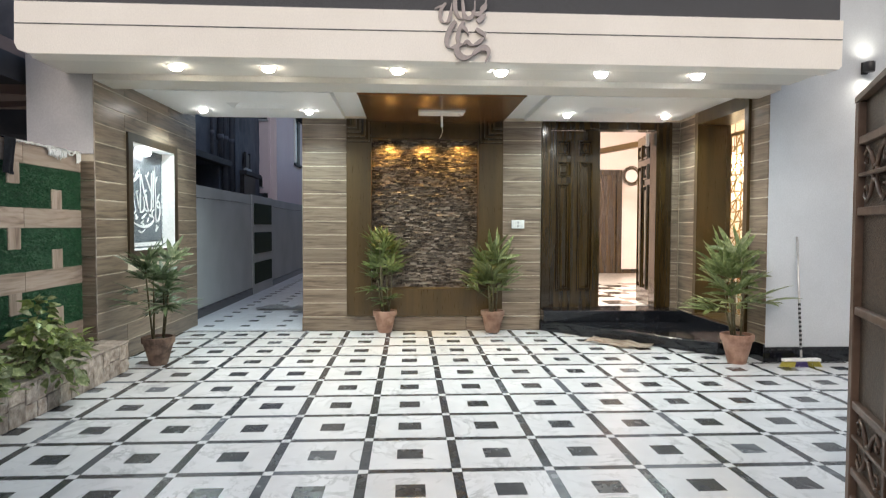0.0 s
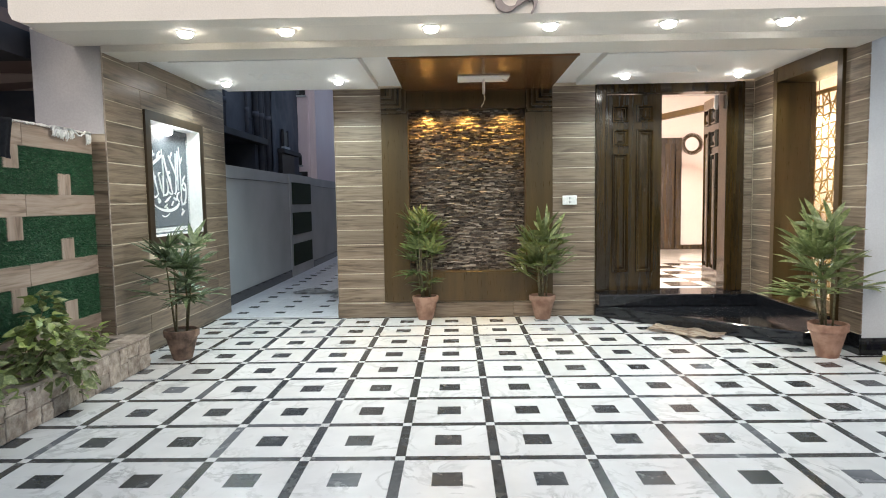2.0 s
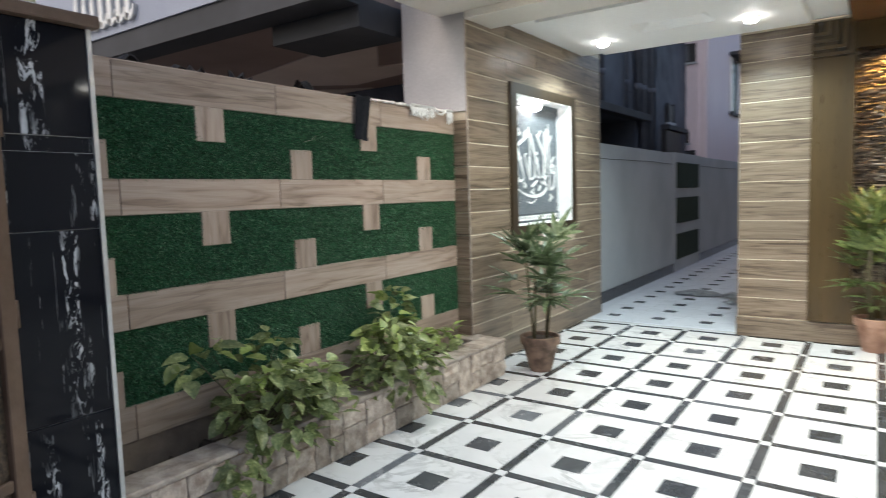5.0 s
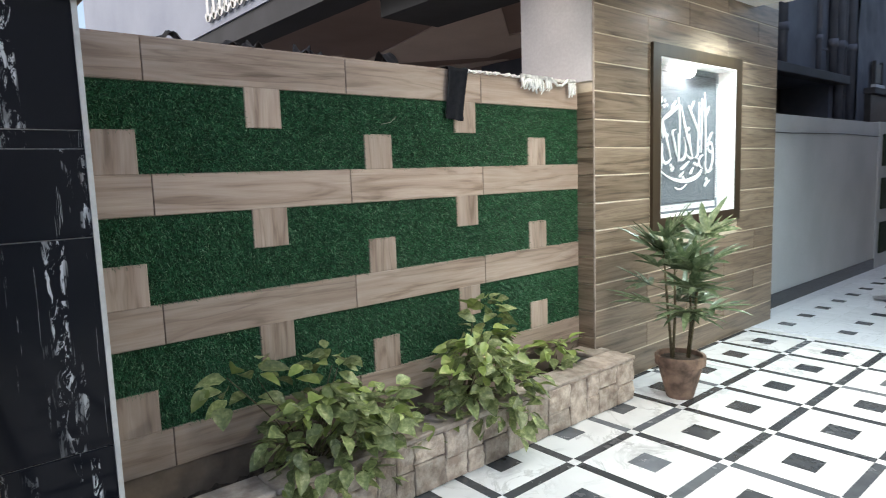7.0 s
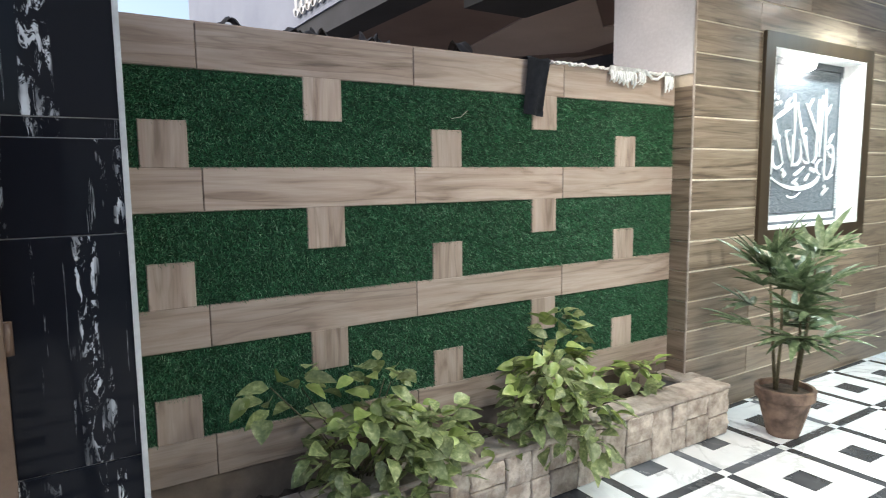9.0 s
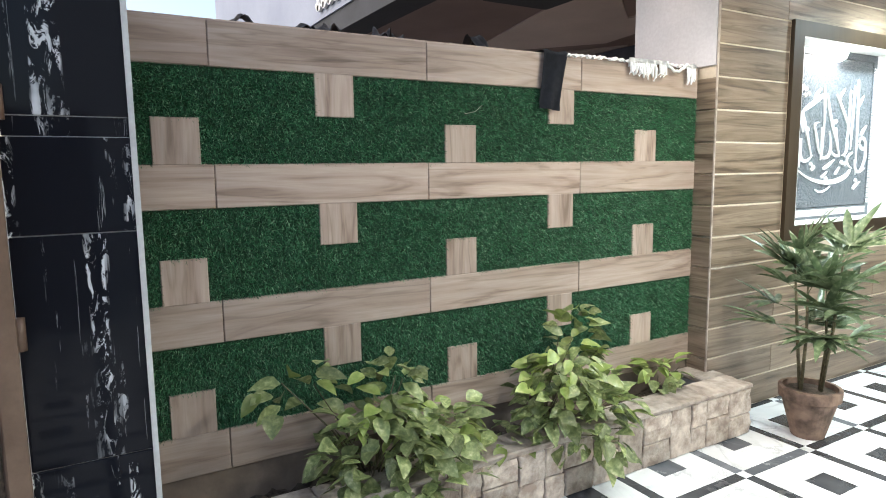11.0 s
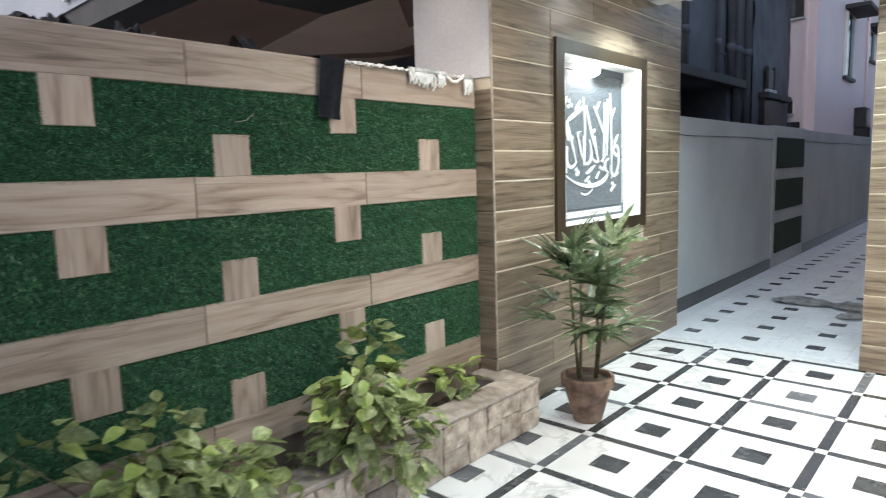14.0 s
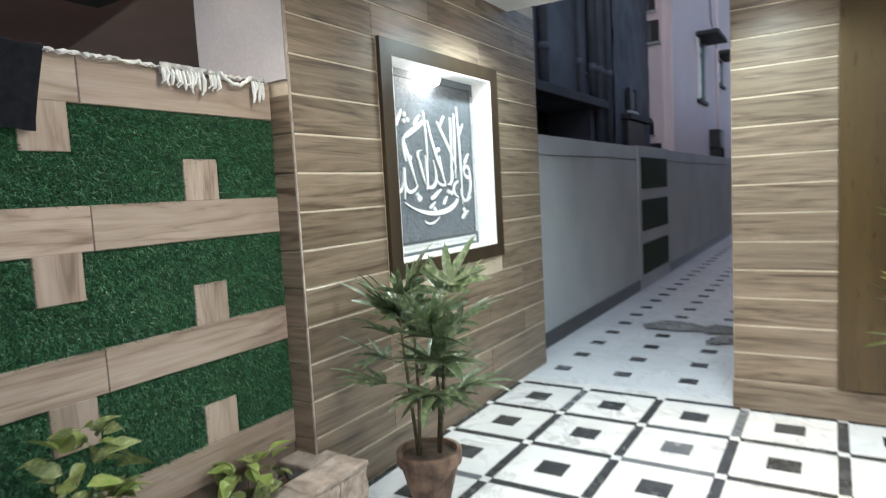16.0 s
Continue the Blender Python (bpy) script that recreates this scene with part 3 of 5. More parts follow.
# ---- granite steps ----
steps = thing("entrance_step", (0, 0, 0), "polished black granite corner platform with an upper door sill", "step", kind="structure")
part("platform", prism([(2.0, 4.80), (2.0, 4.70), (3.58, 3.03), (3.88, 3.07), (3.88, 4.80)], 0.0, 0.14, 0.014), M_SKIRT, steps)
part("sill", prism([(2.02, 5.05), (2.02, 4.56), (3.86, 4.50), (3.86, 5.05)], 0.14, 0.285, 0.012), M_SKIRT, steps)
part("skirting", prism([(3.84, 3.10), (3.884, 3.10), (3.884, 4.50), (3.84, 4.50)], 0.14, 0.275, 0.004), M_SKIRT, steps)

# ---- entrance door ----
door = thing("door_1", (0, BACK_Y, 0.287), "dark polished double door with one leaf open inward", "door", kind="structure")


def door_leaf(parent, x0, both=False):
    w, h = 0.70, 2.385
    leaf = part("leaf", boxes((x0, x0 + w, 0.10, 0.135, 0.0, h)), M_DOOR, parent)
    for face, out in ((0.10, -1), (0.135, 1)) if both else ((0.10, -1),):
        for a, b, c, d in ((0.10, 0.30, 2.05, 2.26), (0.39, 0.60, 2.05, 2.26), (0.10, 0.30, 1.76, 1.97), (0.39, 0.60, 0.22, 1.97), (0.10, 0.30, 0.22, 1.68)):
            bm = bmesh.new()
            rings = []
            for inset, rise in ((0.0, -0.001), (0.004, 0.026), (0.020, 0.030), (0.036, 0.004), (0.046, 0.004), (0.072, 0.020)):
                rings.append([bm.verts.new((x0 + u, face + out * rise, v)) for u, v in ((a + inset, c + inset), (b - inset, c + inset), (b - inset, d - inset), (a + inset, d - inset))])
            for lo, hi in zip(rings, rings[1:]):
                for k in range(4):
                    bm.faces.new((lo[k], lo[(k + 1) % 4], hi[(k + 1) % 4], hi[k]))
            bm.faces.new(rings[-1])
            bmesh.ops.recalc_face_normals(bm, faces=bm.faces[:])
            part("raised_panel", bm, M_DOOR, leaf)
    return leaf


part("jamb", soft_box(2.025, 2.145, -0.025, 0.20, 0, 2.50, 0.006), M_DOOR, door)
part("jamb", soft_box(3.575, 3.79, -0.025, 0.20, 0, 2.50, 0.006), M_DOOR, door)
part("head", soft_box(2.145, 3.575, -0.022, 0.20, 2.39, 2.50, 0.006), M_DOOR, door)
door_leaf(door, 2.147)
open_leaf = door_leaf(door, 0.0, True)
open_leaf.matrix_basis = pose(3.575, 0.16, 0, 0, 0, 84) @ pose(0, -0.135, 0)
bm = bmesh.new()
tube(bm, [(0.64, 0.10, 1.02), (0.64, 0.04, 1.02), (0.55, 0.035, 1.02)], 0.011)
box(bm, 0.62, 0.66, 0.09, 0.10, 0.90, 1.14)
part("handle", bm, M_CHROME, open_leaf, "brass lever handle")
part("closer", soft_box(3.50, 3.54, 0.14, 0.18, 2.20, 2.37, 0.006), M_WHITE, door, "white door sensor bar")

# ---- hall seen through the door ----
FZ = 0.285
structure("wall_hall", boxes((1.7, 1.9, 5.05, 11.2, FZ, 3.6), (6.2, 6.4, 5.05, 11.2, FZ, 3.6), (1.7, 6.4, 11.0, 11.2, FZ, 3.6), (1.7, 2.02, 5.05, 5.25, FZ, 3.6), (3.87, 6.4, 5.06, 5.25, FZ, 3.6)), M_ROOMWALL, "pale pink painted hall walls")
structure("ceiling_hall", boxes((1.7, 6.4, 5.05, 11.2, 3.6, 3.7)), M_CEIL, "white hall ceiling", "ceiling")
hall_floor = structure("floor_hall", boxes((1.7, 6.4, 5.05, 11.2, FZ - 0.1, FZ - 0.008)), M_BED, "cream and dark checkered marble hall floor", "floor")
light_tile = mesh_of("tile", boxes((-0.199, 0.199, -0.199, 0.199, -0.008, 0)), M_ROOMFLOOR)
dark_tile = mesh_of("tile", boxes((-0.199, 0.199, -0.199, 0.199, -0.008, 0)), M_ROOMDARK)
for i in range(11):
    for j in range(15):
        piece("tile", dark_tile if (i + j) % 2 and j < 8 else light_tile, hall_floor, pose(2.1 + 0.4 * i, 5.25 + 0.2 + 0.4 * j, FZ))
door2 = thing("door_2", (4.86, 11.0, FZ), "brown panelled inner hall door in a dark frame", "door", kind="structure")
part("frame", boxes((-0.52, -0.40, -0.08, 0, 0, 2.42), (0.26, 0.38, -0.08, 0, 0, 2.42), (-0.40, 0.26, -0.08, 0, 2.30, 2.42)), M_DOOR, door2)
part("leaf", boxes((-0.40, 0.26, -0.03, 0, 0, 2.30)), M_DOOR, door2)
structure("hall_pelmet", prism([(3.75, 9.9), (4.80, 6.6), (4.88, 6.63), (3.83, 9.93)], 2.84, 2.94), M_BROWN, "brown wooden pelmet board in the hall", "trim")
structure("baseboard_hall", boxes((1.9, 4.34, 10.97, 11.0, FZ, FZ + 0.10), (5.24, 6.2, 10.97, 11.0, FZ, FZ + 0.10)), M_DOOR, "dark hall skirting", "baseboard")

# ---- tall side window and lit parlour ----
win = thing("window_1", (RIGHT_X, 3.655, 0.24), "tall dark brown framed window with a gilded lattice behind", "window", kind="structure")
part("window_frame", boxes((-0.03, 0.40, -0.625, -0.545, 0, 2.585)), M_BROWN, win)
part("window_frame", boxes((-0.03, 0.40, 0.545, 0.625, 0, 2.585)), M_BROWN, win)
part("window_frame", boxes((-0.028, 0.40, -0.545, 0.545, 2.42, 2.585)), M_BROWN, win)
part("window_sill", boxes((-0.035, 0.40, -0.545, 0.545, 0, 0.06)), M_BROWN, win)
pane = part("pane", boxes((0.345, 0.351, -0.545, 0.545, 0.06, 2.42)), M_GLASS, win)
pane.visible_shadow = False


def lattice():
    bm = bmesh.new()
    rnd = random.Random(9)
    pts = {}
    for i in range(10):
        for j in range(20):
            pts[i, j] = (-0.54 + 0.12 * i + (rnd.uniform(-0.034, 0.034) if 0 < i < 9 else 0), 0.05 + 0.1165 * j + (rnd.uniform(-0.034, 0.034) if 0 < j < 19 else 0))
    for i in range(10):
        for j in range(20):
            for di, dj in ((1, 0), (0, 1), (1, 1) if (i + j) % 2 else (-1, 1)):
                if (i + di, j + dj) in pts:
                    a, b = pts[i, j], pts[i + di, j + dj]
                    tube(bm, [(0, a[0], a[1]), (0, b[0], b[1])], 0.0095, 4)
    return bm


screen = thing("lattice_screen", (4.33, 3.70, 0.26), "gilded geometric lattice screen standing behind the window", "screen")
part("bars", lattice(), M_GOLD, screen)
part("frame", boxes((-0.015, 0.015, -0.60, -0.56, 0, 2.30), (-0.015, 0.015, 0.56, 0.60, 0, 2.30), (-0.015, 0.015, -0.56, 0.56, 2.26, 2.30)), M_GOLD, screen)
structure("wall_parlour", boxes((4.30, 6.4, 2.95, 3.0, 0.1, 3.05), (6.3, 6.4, 3.0, 5.04, 0.1, 3.05), (4.30, 6.4, 4.98, 5.04, 0.1, 3.05), (4.30, 6.4, 2.95, 5.04, 3.0, 3.05), (4.30, 6.4, 2.95, 5.04, 0.1, 0.24)), M_ROOMWALL, "warm cream parlour walls")
pendant = thing("pendant_lamp", (4.60, 4.67, 2.24), "lit amber glass pendant lamp on a cord", "lamp")
part("shade", lathe([(0.03, 0.13), (0.10, 0.08), (0.12, 0.0), (0.09, -0.08), (0.03, -0.11)], 20), M_PENDANT, pendant, smooth=True)
part("cord", boxes((-0.004, 0.004, -0.004, 0.004, 0.13, 0.75)), M_BLACK, pendant)

# ---- lane wall and neighbours ----
wall_lane = structure("wall_lane", boxes((-3.05, -2.85, 5.32, 26.0, 0, 1.975), (-3.07, -2.835, 9.13, 10.95, 0, 1.99), (-3.3, -0.9, 26.0, 26.2, 0, 3.0)), M_LANEPAINT, "grey painted lane boundary wall with a pilaster")
structure("baseboard_lane", boxes((-2.85, -2.838, 5.32, 9.13, 0, 0.145), (-2.85, -2.838, 10.95, 26.0, 0, 0.145)), M_SKIRT, "dark skirting along the lane wall", "baseboard")
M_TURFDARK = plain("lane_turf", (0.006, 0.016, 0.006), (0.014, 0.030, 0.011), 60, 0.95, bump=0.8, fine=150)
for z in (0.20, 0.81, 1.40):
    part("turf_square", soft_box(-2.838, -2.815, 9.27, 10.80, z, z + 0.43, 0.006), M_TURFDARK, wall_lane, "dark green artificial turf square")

blue = thing("neighbour_house", (-3.5, 5.0, 0), "blue grey rendered neighbouring house with pipes and awnings", "house")
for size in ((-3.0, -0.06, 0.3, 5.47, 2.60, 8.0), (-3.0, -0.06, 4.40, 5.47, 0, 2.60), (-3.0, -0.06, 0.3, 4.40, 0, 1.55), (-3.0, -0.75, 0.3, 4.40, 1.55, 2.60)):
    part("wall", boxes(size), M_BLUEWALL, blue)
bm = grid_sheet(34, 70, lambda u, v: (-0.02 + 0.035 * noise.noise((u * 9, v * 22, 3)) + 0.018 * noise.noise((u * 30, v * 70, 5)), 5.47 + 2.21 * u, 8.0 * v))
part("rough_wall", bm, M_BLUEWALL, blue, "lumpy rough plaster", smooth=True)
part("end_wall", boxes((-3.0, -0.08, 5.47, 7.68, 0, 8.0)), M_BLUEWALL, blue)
# Added black sheet: the shade inside the recess, put in as colour.
part("recess_curtain", boxes((-0.74, -0.72, 0.3, 4.4, 1.55, 2.60)), M_BLACK, blue, "black sheet standing in for shade in the opening")
# The awnings' near-black colour carries the shade on them.
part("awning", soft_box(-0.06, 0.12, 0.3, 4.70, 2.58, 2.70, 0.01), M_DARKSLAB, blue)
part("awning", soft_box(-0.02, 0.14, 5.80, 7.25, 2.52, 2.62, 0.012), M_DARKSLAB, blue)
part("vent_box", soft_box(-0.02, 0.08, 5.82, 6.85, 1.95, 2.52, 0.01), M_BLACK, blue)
for y, r, z in ((2.57, 0.06, 2.70), (3.79, 0.035, 2.70), (4.32, 0.055, 2.70), (4.60, 0.06, 1.5), (4.82, 0.03, 1.5), (5.07, 0.07, 1.5)):
    part("pipe", tube(bmesh.new(), [(0.0, y, z), (0.0, y, 8.0)], r, 12), M_BLUEWALL, blue, smooth=True)
    for zc in (3.1, 4.6):
        part("pipe_collar", tube(bmesh.new(), [(0.0, y, zc), (0.0, y, zc + 0.10)], r * 1.25, 12), M_BLUEWALL, blue, smooth=True)
part("pipe_bracket", tube(bmesh.new(), [(0.0, 3.79, 3.02), (0.02, 4.05, 3.02), (0.02, 4.08, 2.72)], 0.018, 8), M_BLUEWALL, blue, smooth=True)
w = part("window", boxes((0.0, 0.035, 6.15, 6.48, 2.72, 3.02)), M_BLACK, blue)
for y in (6.10, 6.48):
    part("window_frame", boxes((0.0, 0.05, y, y + 0.05, 2.68, 3.06)), M_DARKSLAB, w)
part("window_sill", boxes((0.0, 0.07, 6.08, 6.55, 2.64, 2.69)), M_LANEPAINT, w)

lil = thing("far_house", (-3.08, 12.7, 0), "pale lilac painted house with hooded windows", "house")
part("wall", boxes((-4.0, 0, 0, 14.0, 0, 9.0)), M_LILAC, lil)
part("pilaster", boxes((-0.20, -0.155, -0.05, 0.0, 0, 9.0)), M_LILAC, lil)
part("pilaster", boxes((-0.06, 0.0, -0.03, 0.0, 0, 9.0)), M_LILAC, lil)
for x0, x1, z0, z1 in ((-0.52, -0.23, 4.06, 4.45), (-0.52, -0.29, 4.63, 5.1), (-0.52, -0.36, 2.36, 2.60), (-0.52, -0.23, 1.98, 2.20)):
    w = part("window", boxes((x0, x1, -0.022, -0.002, z0, z1)), M_BLACK, lil)
    part("pane", boxes((x0 + 0.02, (x0 + x1) / 2, -0.026, -0.023, z0 + 0.03, z1 - 0.03)), M_WINDOWPANE, w)
    part("window_frame", boxes((x1, x1 + 0.02, -0.03, 0.0, z0, z1)), M_LILAC, w)
    part("window_sill", boxes((x0, x1 + 0.02, -0.05, 0.0, z0 - 0.04, z0)), M_LANEPAINT, w)
for y0, y1, z0, z1, hood, deep in ((2.47, 3.30, 3.21, 4.50, 4.53, 0.45), (5.18, 6.06, 3.87, 4.50, 4.55, 0.45)):
    w = part("window", boxes((0.003, 0.02, y0, y1, z0, z1)), M_BLACK, lil)
    part("window_frame", boxes((0.003, 0.05, y0 - 0.10, y0, z0, z1)), M_WHITE, w)
    part("window_frame", boxes((0.003, 0.04, (y0 + y1) / 2 - 0.04, (y0 + y1) / 2 + 0.04, z0, z1)), M_DARKSLAB, w)
    part("pane", boxes((0.021, 0.026, y0 + 0.05, (y0 + y1) / 2 - 0.05, z0 + 0.05, z1 - 0.05)), M_WINDOWPANE, w)
    part("window_sill", boxes((0.003, 0.07, y0 - 0.12, y1 + 0.12, z0 - 0.07, z0)), M_DARKSLAB, w)
    part("hood", soft_box(0.0, deep, y0 - 0.15, y1 + 0.35, hood, hood + 0.09, 0.01), M_DARKSLAB, lil)
part("pipe", tube(bmesh.new(), [(0.03, 5.05, 0.5), (0.03, 5.05, 9.0)], 0.035), M_LILAC, lil, smooth=True)
part("wire", tube(bmesh.new(), [(0.02, 3.9, 6.5), (0.02, 4.2, 5.2), (0.02, 5.2, 4.6), (0.02, 5.3, 2.2)], 0.012, 6), M_BLACK, lil, smooth=True)

side = thing("neighbour_porch", (-3.3, 1.75, 0), "neighbouring porch with a blue wall and patterned brown soffit", "house")
part("wall", boxes((-9.0, -0.02, 0.0, 0.25, 3.06, 7.0), (-9.0, -8.7, 0.25, 7.0, 0, 7.0), (-9.0, -3.05, 6.6, 6.9, 0, 3.2)), M_NEIGHBOUR, side)
part("fascia", boxes((-9.0, -0.02, 0.02, 0.32, 2.86, 3.06)), M_DARKSLAB, side)
part("soffit", boxes((-9.0, -0.02, 0.32, 3.54, 2.93, 3.05), (-9.0, -3.05, 3.54, 6.6, 2.93, 3.05)), M_SOFFIT, side)
for pts in ([(-7.5, 0.9), (-4.2, 0.9), (-3.4, 1.5), (-5.0, 1.5)], [(-3.9, 2.0), (-0.6, 1.2), (-1.6, 2.4), (-0.4, 2.7), (-2.6, 3.1)], [(-6.0, 2.6), (-3.4, 3.0), (-2.6, 3.45), (-5.0, 3.45)], [(-2.0, 3.45), (-0.3, 2.95), (-0.3, 3.45)]):
    part("inlay", prism(pts, 2.915, 2.932), M_SOFFITLIGHT, side)
part("side_beam", boxes((-1.0, -0.02, 0.32, 0.9, 2.70, 2.93)), M_DARKSLAB, side)
part("spotlight", lathe([(0.06, 2.912), (0.06, 2.93)], 16), M_WHITE, side)

# ---- garden wall ----
garden = structure("wall_garden", boxes((-3.02, FENCE_X - 0.014, -0.46, 2.53, 0, 2.03)), M_FENCEBACK, "garden wall of wood-look planks with green turf bands")
FY0, FY1 = -0.45, 2.525
for low, high in ((1.872, 2.036), (1.358, 1.520), (0.846, 1.008), (0.338, 0.502)):
    for p, q in ((FY0, -0.137), (-0.137, 0.763), (0.763, 1.648), (1.648, FY1)):
        piece("plank", plank_mesh(q - p - 0.0025, high - low, 0.014, M_FENCEWOOD), garden, pose(FENCE_X, (p + q) / 2, (low + high) / 2, 0, 0, 90))
structure("garden_coping", boxes((-3.02, FENCE_X - 0.002, -0.46, 2.518, 2.030, 2.040)), M_FENCEWOOD, "flat plank coping of the garden wall", "trim")
for top, bottom in ((1.872, 1.520), (1.358, 1.008), (0.846, 0.502)):
    for y in (0.340, 1.520):
        piece("tab", plank_mesh(0.170, 0.164, 0.014, M_FENCEWOOD), garden, pose(FENCE_X + 0.001, y, top - 0.083, 0, 90, 90))
    for y in (-0.263, 0.932, 2.114):
        piece("tab", plank_mesh(0.170, 0.164, 0.014, M_FENCEWOOD), garden, pose(FENCE_X + 0.001, y, bottom + 0.083, 0, 90, 90))


def turf(parent, y0, y1, z0, z1, holes, count, seed):
    """A band of artificial turf: backing and loose blades."""
    rng = np.random.default_rng(seed)
    y, z = rng.uniform(y0, y1, count), rng.uniform(z0, z1, count)
    keep = np.ones(count, bool)
    for a, b, c, d in holes:
        keep &= ~((y > a) & (y < b) & (z > c) & (z < d))
    y, z = y[keep], z[keep]
    n = len(y)
    ang, lean, long = rng.uniform(0, 2 * np.pi, n), rng.uniform(0.3, 1.15, n), rng.uniform(0.012, 0.027, n)
    root = np.stack([np.full(n, FENCE_X - 0.010), y, z], 1)
    way = np.stack([np.cos(lean), np.sin(lean) * np.cos(ang), np.sin(lean) * np.sin(ang) - 0.25], 1)
    side_way = np.stack([np.zeros(n), -np.sin(ang), np.cos(ang)], 1) * 0.0021
    verts = np.stack([root - side_way, root + side_way, root + way * long[:, None]], 1).reshape(-1, 3)
    me = bpy.data.meshes.new("turf")
    me.from_pydata(verts.tolist(), [], np.arange(3 * n).reshape(-1, 3).tolist())
    me.materials.append(M_TURF)
    ob = new("turf", me)
    ob.parent = parent
    tagged(ob, kind="stuff")


for k, (bottom, top) in enumerate(((1.520, 1.872), (1.008, 1.358), (0.502, 0.846))):
    band = single("turf_band", boxes((FENCE_X - 0.0135, FENCE_X - 0.008, FY0, FY1, bottom + 0.002, top - 0.002)), M_TURFBASE, "deep green artificial turf band on the garden wall", "turf panel", "garden turf bands")
    holes = [(y - 0.083, y + 0.083, top - 0.165, top + 1) for y in (0.340, 1.520)] + [(y - 0.083, y + 0.083, bottom - 1, bottom + 0.165) for y in (-0.263, 0.932, 2.114)]
    turf(band, FY0, FY1, bottom + 0.003, top - 0.003, holes, 62000, 20 + k)

# ---- planter ----
planter = thing("planter", (0, 0, 0), "long low planter faced with split beige stone tiles", "planter", kind="structure")
part("bed_wall", boxes((-2.575, -2.43, -0.43, 2.575, 0, 0.262), (-2.80, -2.575, 2.415, 2.575, 0, 0.262)), M_BED, planter)
part("soil", grid_sheet(16, 160, lambda u, v: (-2.80 + 0.226 * u, -0.43 + 2.86 * v, 0.195 + 0.04 * noise.noise((u * 3, v * 30, 1)) + 0.03 * noise.noise((u * 8, v * 80, 4)))), M_SOIL, planter)
rnd = random.Random(3)
y = -0.43
while y < 2.56:
    w = min(rnd.uniform(0.10, 0.20), 2.588 - y)
    if 2.588 - y - w < 0.06:
        w = 2.588 - y
    cut = rnd.choice((0.0, 0.12, 0.13, 0.15))
    for a, b in (((0.0, 0.262),) if not cut else ((0.0, cut), (cut, 0.262))):
        t = soft_box(-2.432, -2.405 - rnd.uniform(0, 0.008), y + 0.002, y + w - 0.003, a + 0.002, b - 0.002, 0.005)
        bmesh.ops.subdivide_edges(t, edges=t.edges[:], cuts=3, use_grid_fill=True)
        for v in t.verts:
            v.co += Vector((0.010, 0.004, 0.004)) * noise.noise(v.co * 24)
        part("stone_tile", t, M_PLANTER, planter)
    y += w
for y0, y1 in ((-0.43, 0.11), (0.11, 0.62), (0.62, 1.20), (1.20, 1.69), (1.69, 2.22), (2.22, 2.594)):
    t = soft_box(-2.585, -2.403, y0 + 0.001, y1 - 0.001, 0.262, 0.288 + rnd.uniform(-0.002, 0.002), 0.006)
    bmesh.ops.subdivide_edges(t, edges=t.edges[:], cuts=3, use_grid_fill=True)
    for v in t.verts:
        v.co += Vector((0.012, 0, 0.009)) * noise.noise(v.co * 19)
    part("coping_tile", t, M_PLANTERTOP, planter)
for x0, x1 in ((-2.79, -2.62), (-2.62, -2.43)):
    part("stone_tile", soft_box(x0 + 0.002, x1, 2.575, 2.594, 0.002, 0.26, 0.005), M_PLANTER, planter)
part("coping_tile", soft_box(-2.79, -2.588, 2.40, 2.594, 0.262, 0.291, 0.006), M_PLANTERTOP, planter)

# ---- gate pillars and gate leaves ----
def pillar(name, x0, x1, trim_x, label):
    p = thing(name, (0, 0, 0), label, "pillar", "gate pillars", "structure")
    y0, y1 = -0.75, -0.432
    part("core", boxes((x0 + 0.008, x1 - 0.008, y0 + 0.008, y1 - 0.008, -0.06, 2.03)), M_BED, p)
    for z0, z1, inset in ((-0.05, 0.652, 0), (0.656, 1.322, 0), (1.326, 1.592, 0), (1.595, 1.648, 0.006), (1.651, 2.03, 0)):
        part("slab", soft_box(x0 + inset, x1 - inset, y0 + inset, y1 - inset, z0, z1, 0.002), M_PILLAR, p)
    part("cap", soft_box(x0 - 0.04, x1 + 0.04, y0 - 0.04, y1 + 0.03, 2.03, 2.075, 0.008, 2), M_GATE, p)
    part("edge_trim", boxes((trim_x - 0.008, trim_x + 0.008, y1 - 0.006, y1 + 0.010, 0, 2.03)), M_TRIM, p, "pale metal edge strip")
    return p


pillar("pillar_left", -2.82, -2.383, -2.383, "black streaked granite gate pillar with a brown cap")
pillar("pillar_right", 2.60, 3.03, 2.60, "black streaked granite gate pillar with a brown cap")


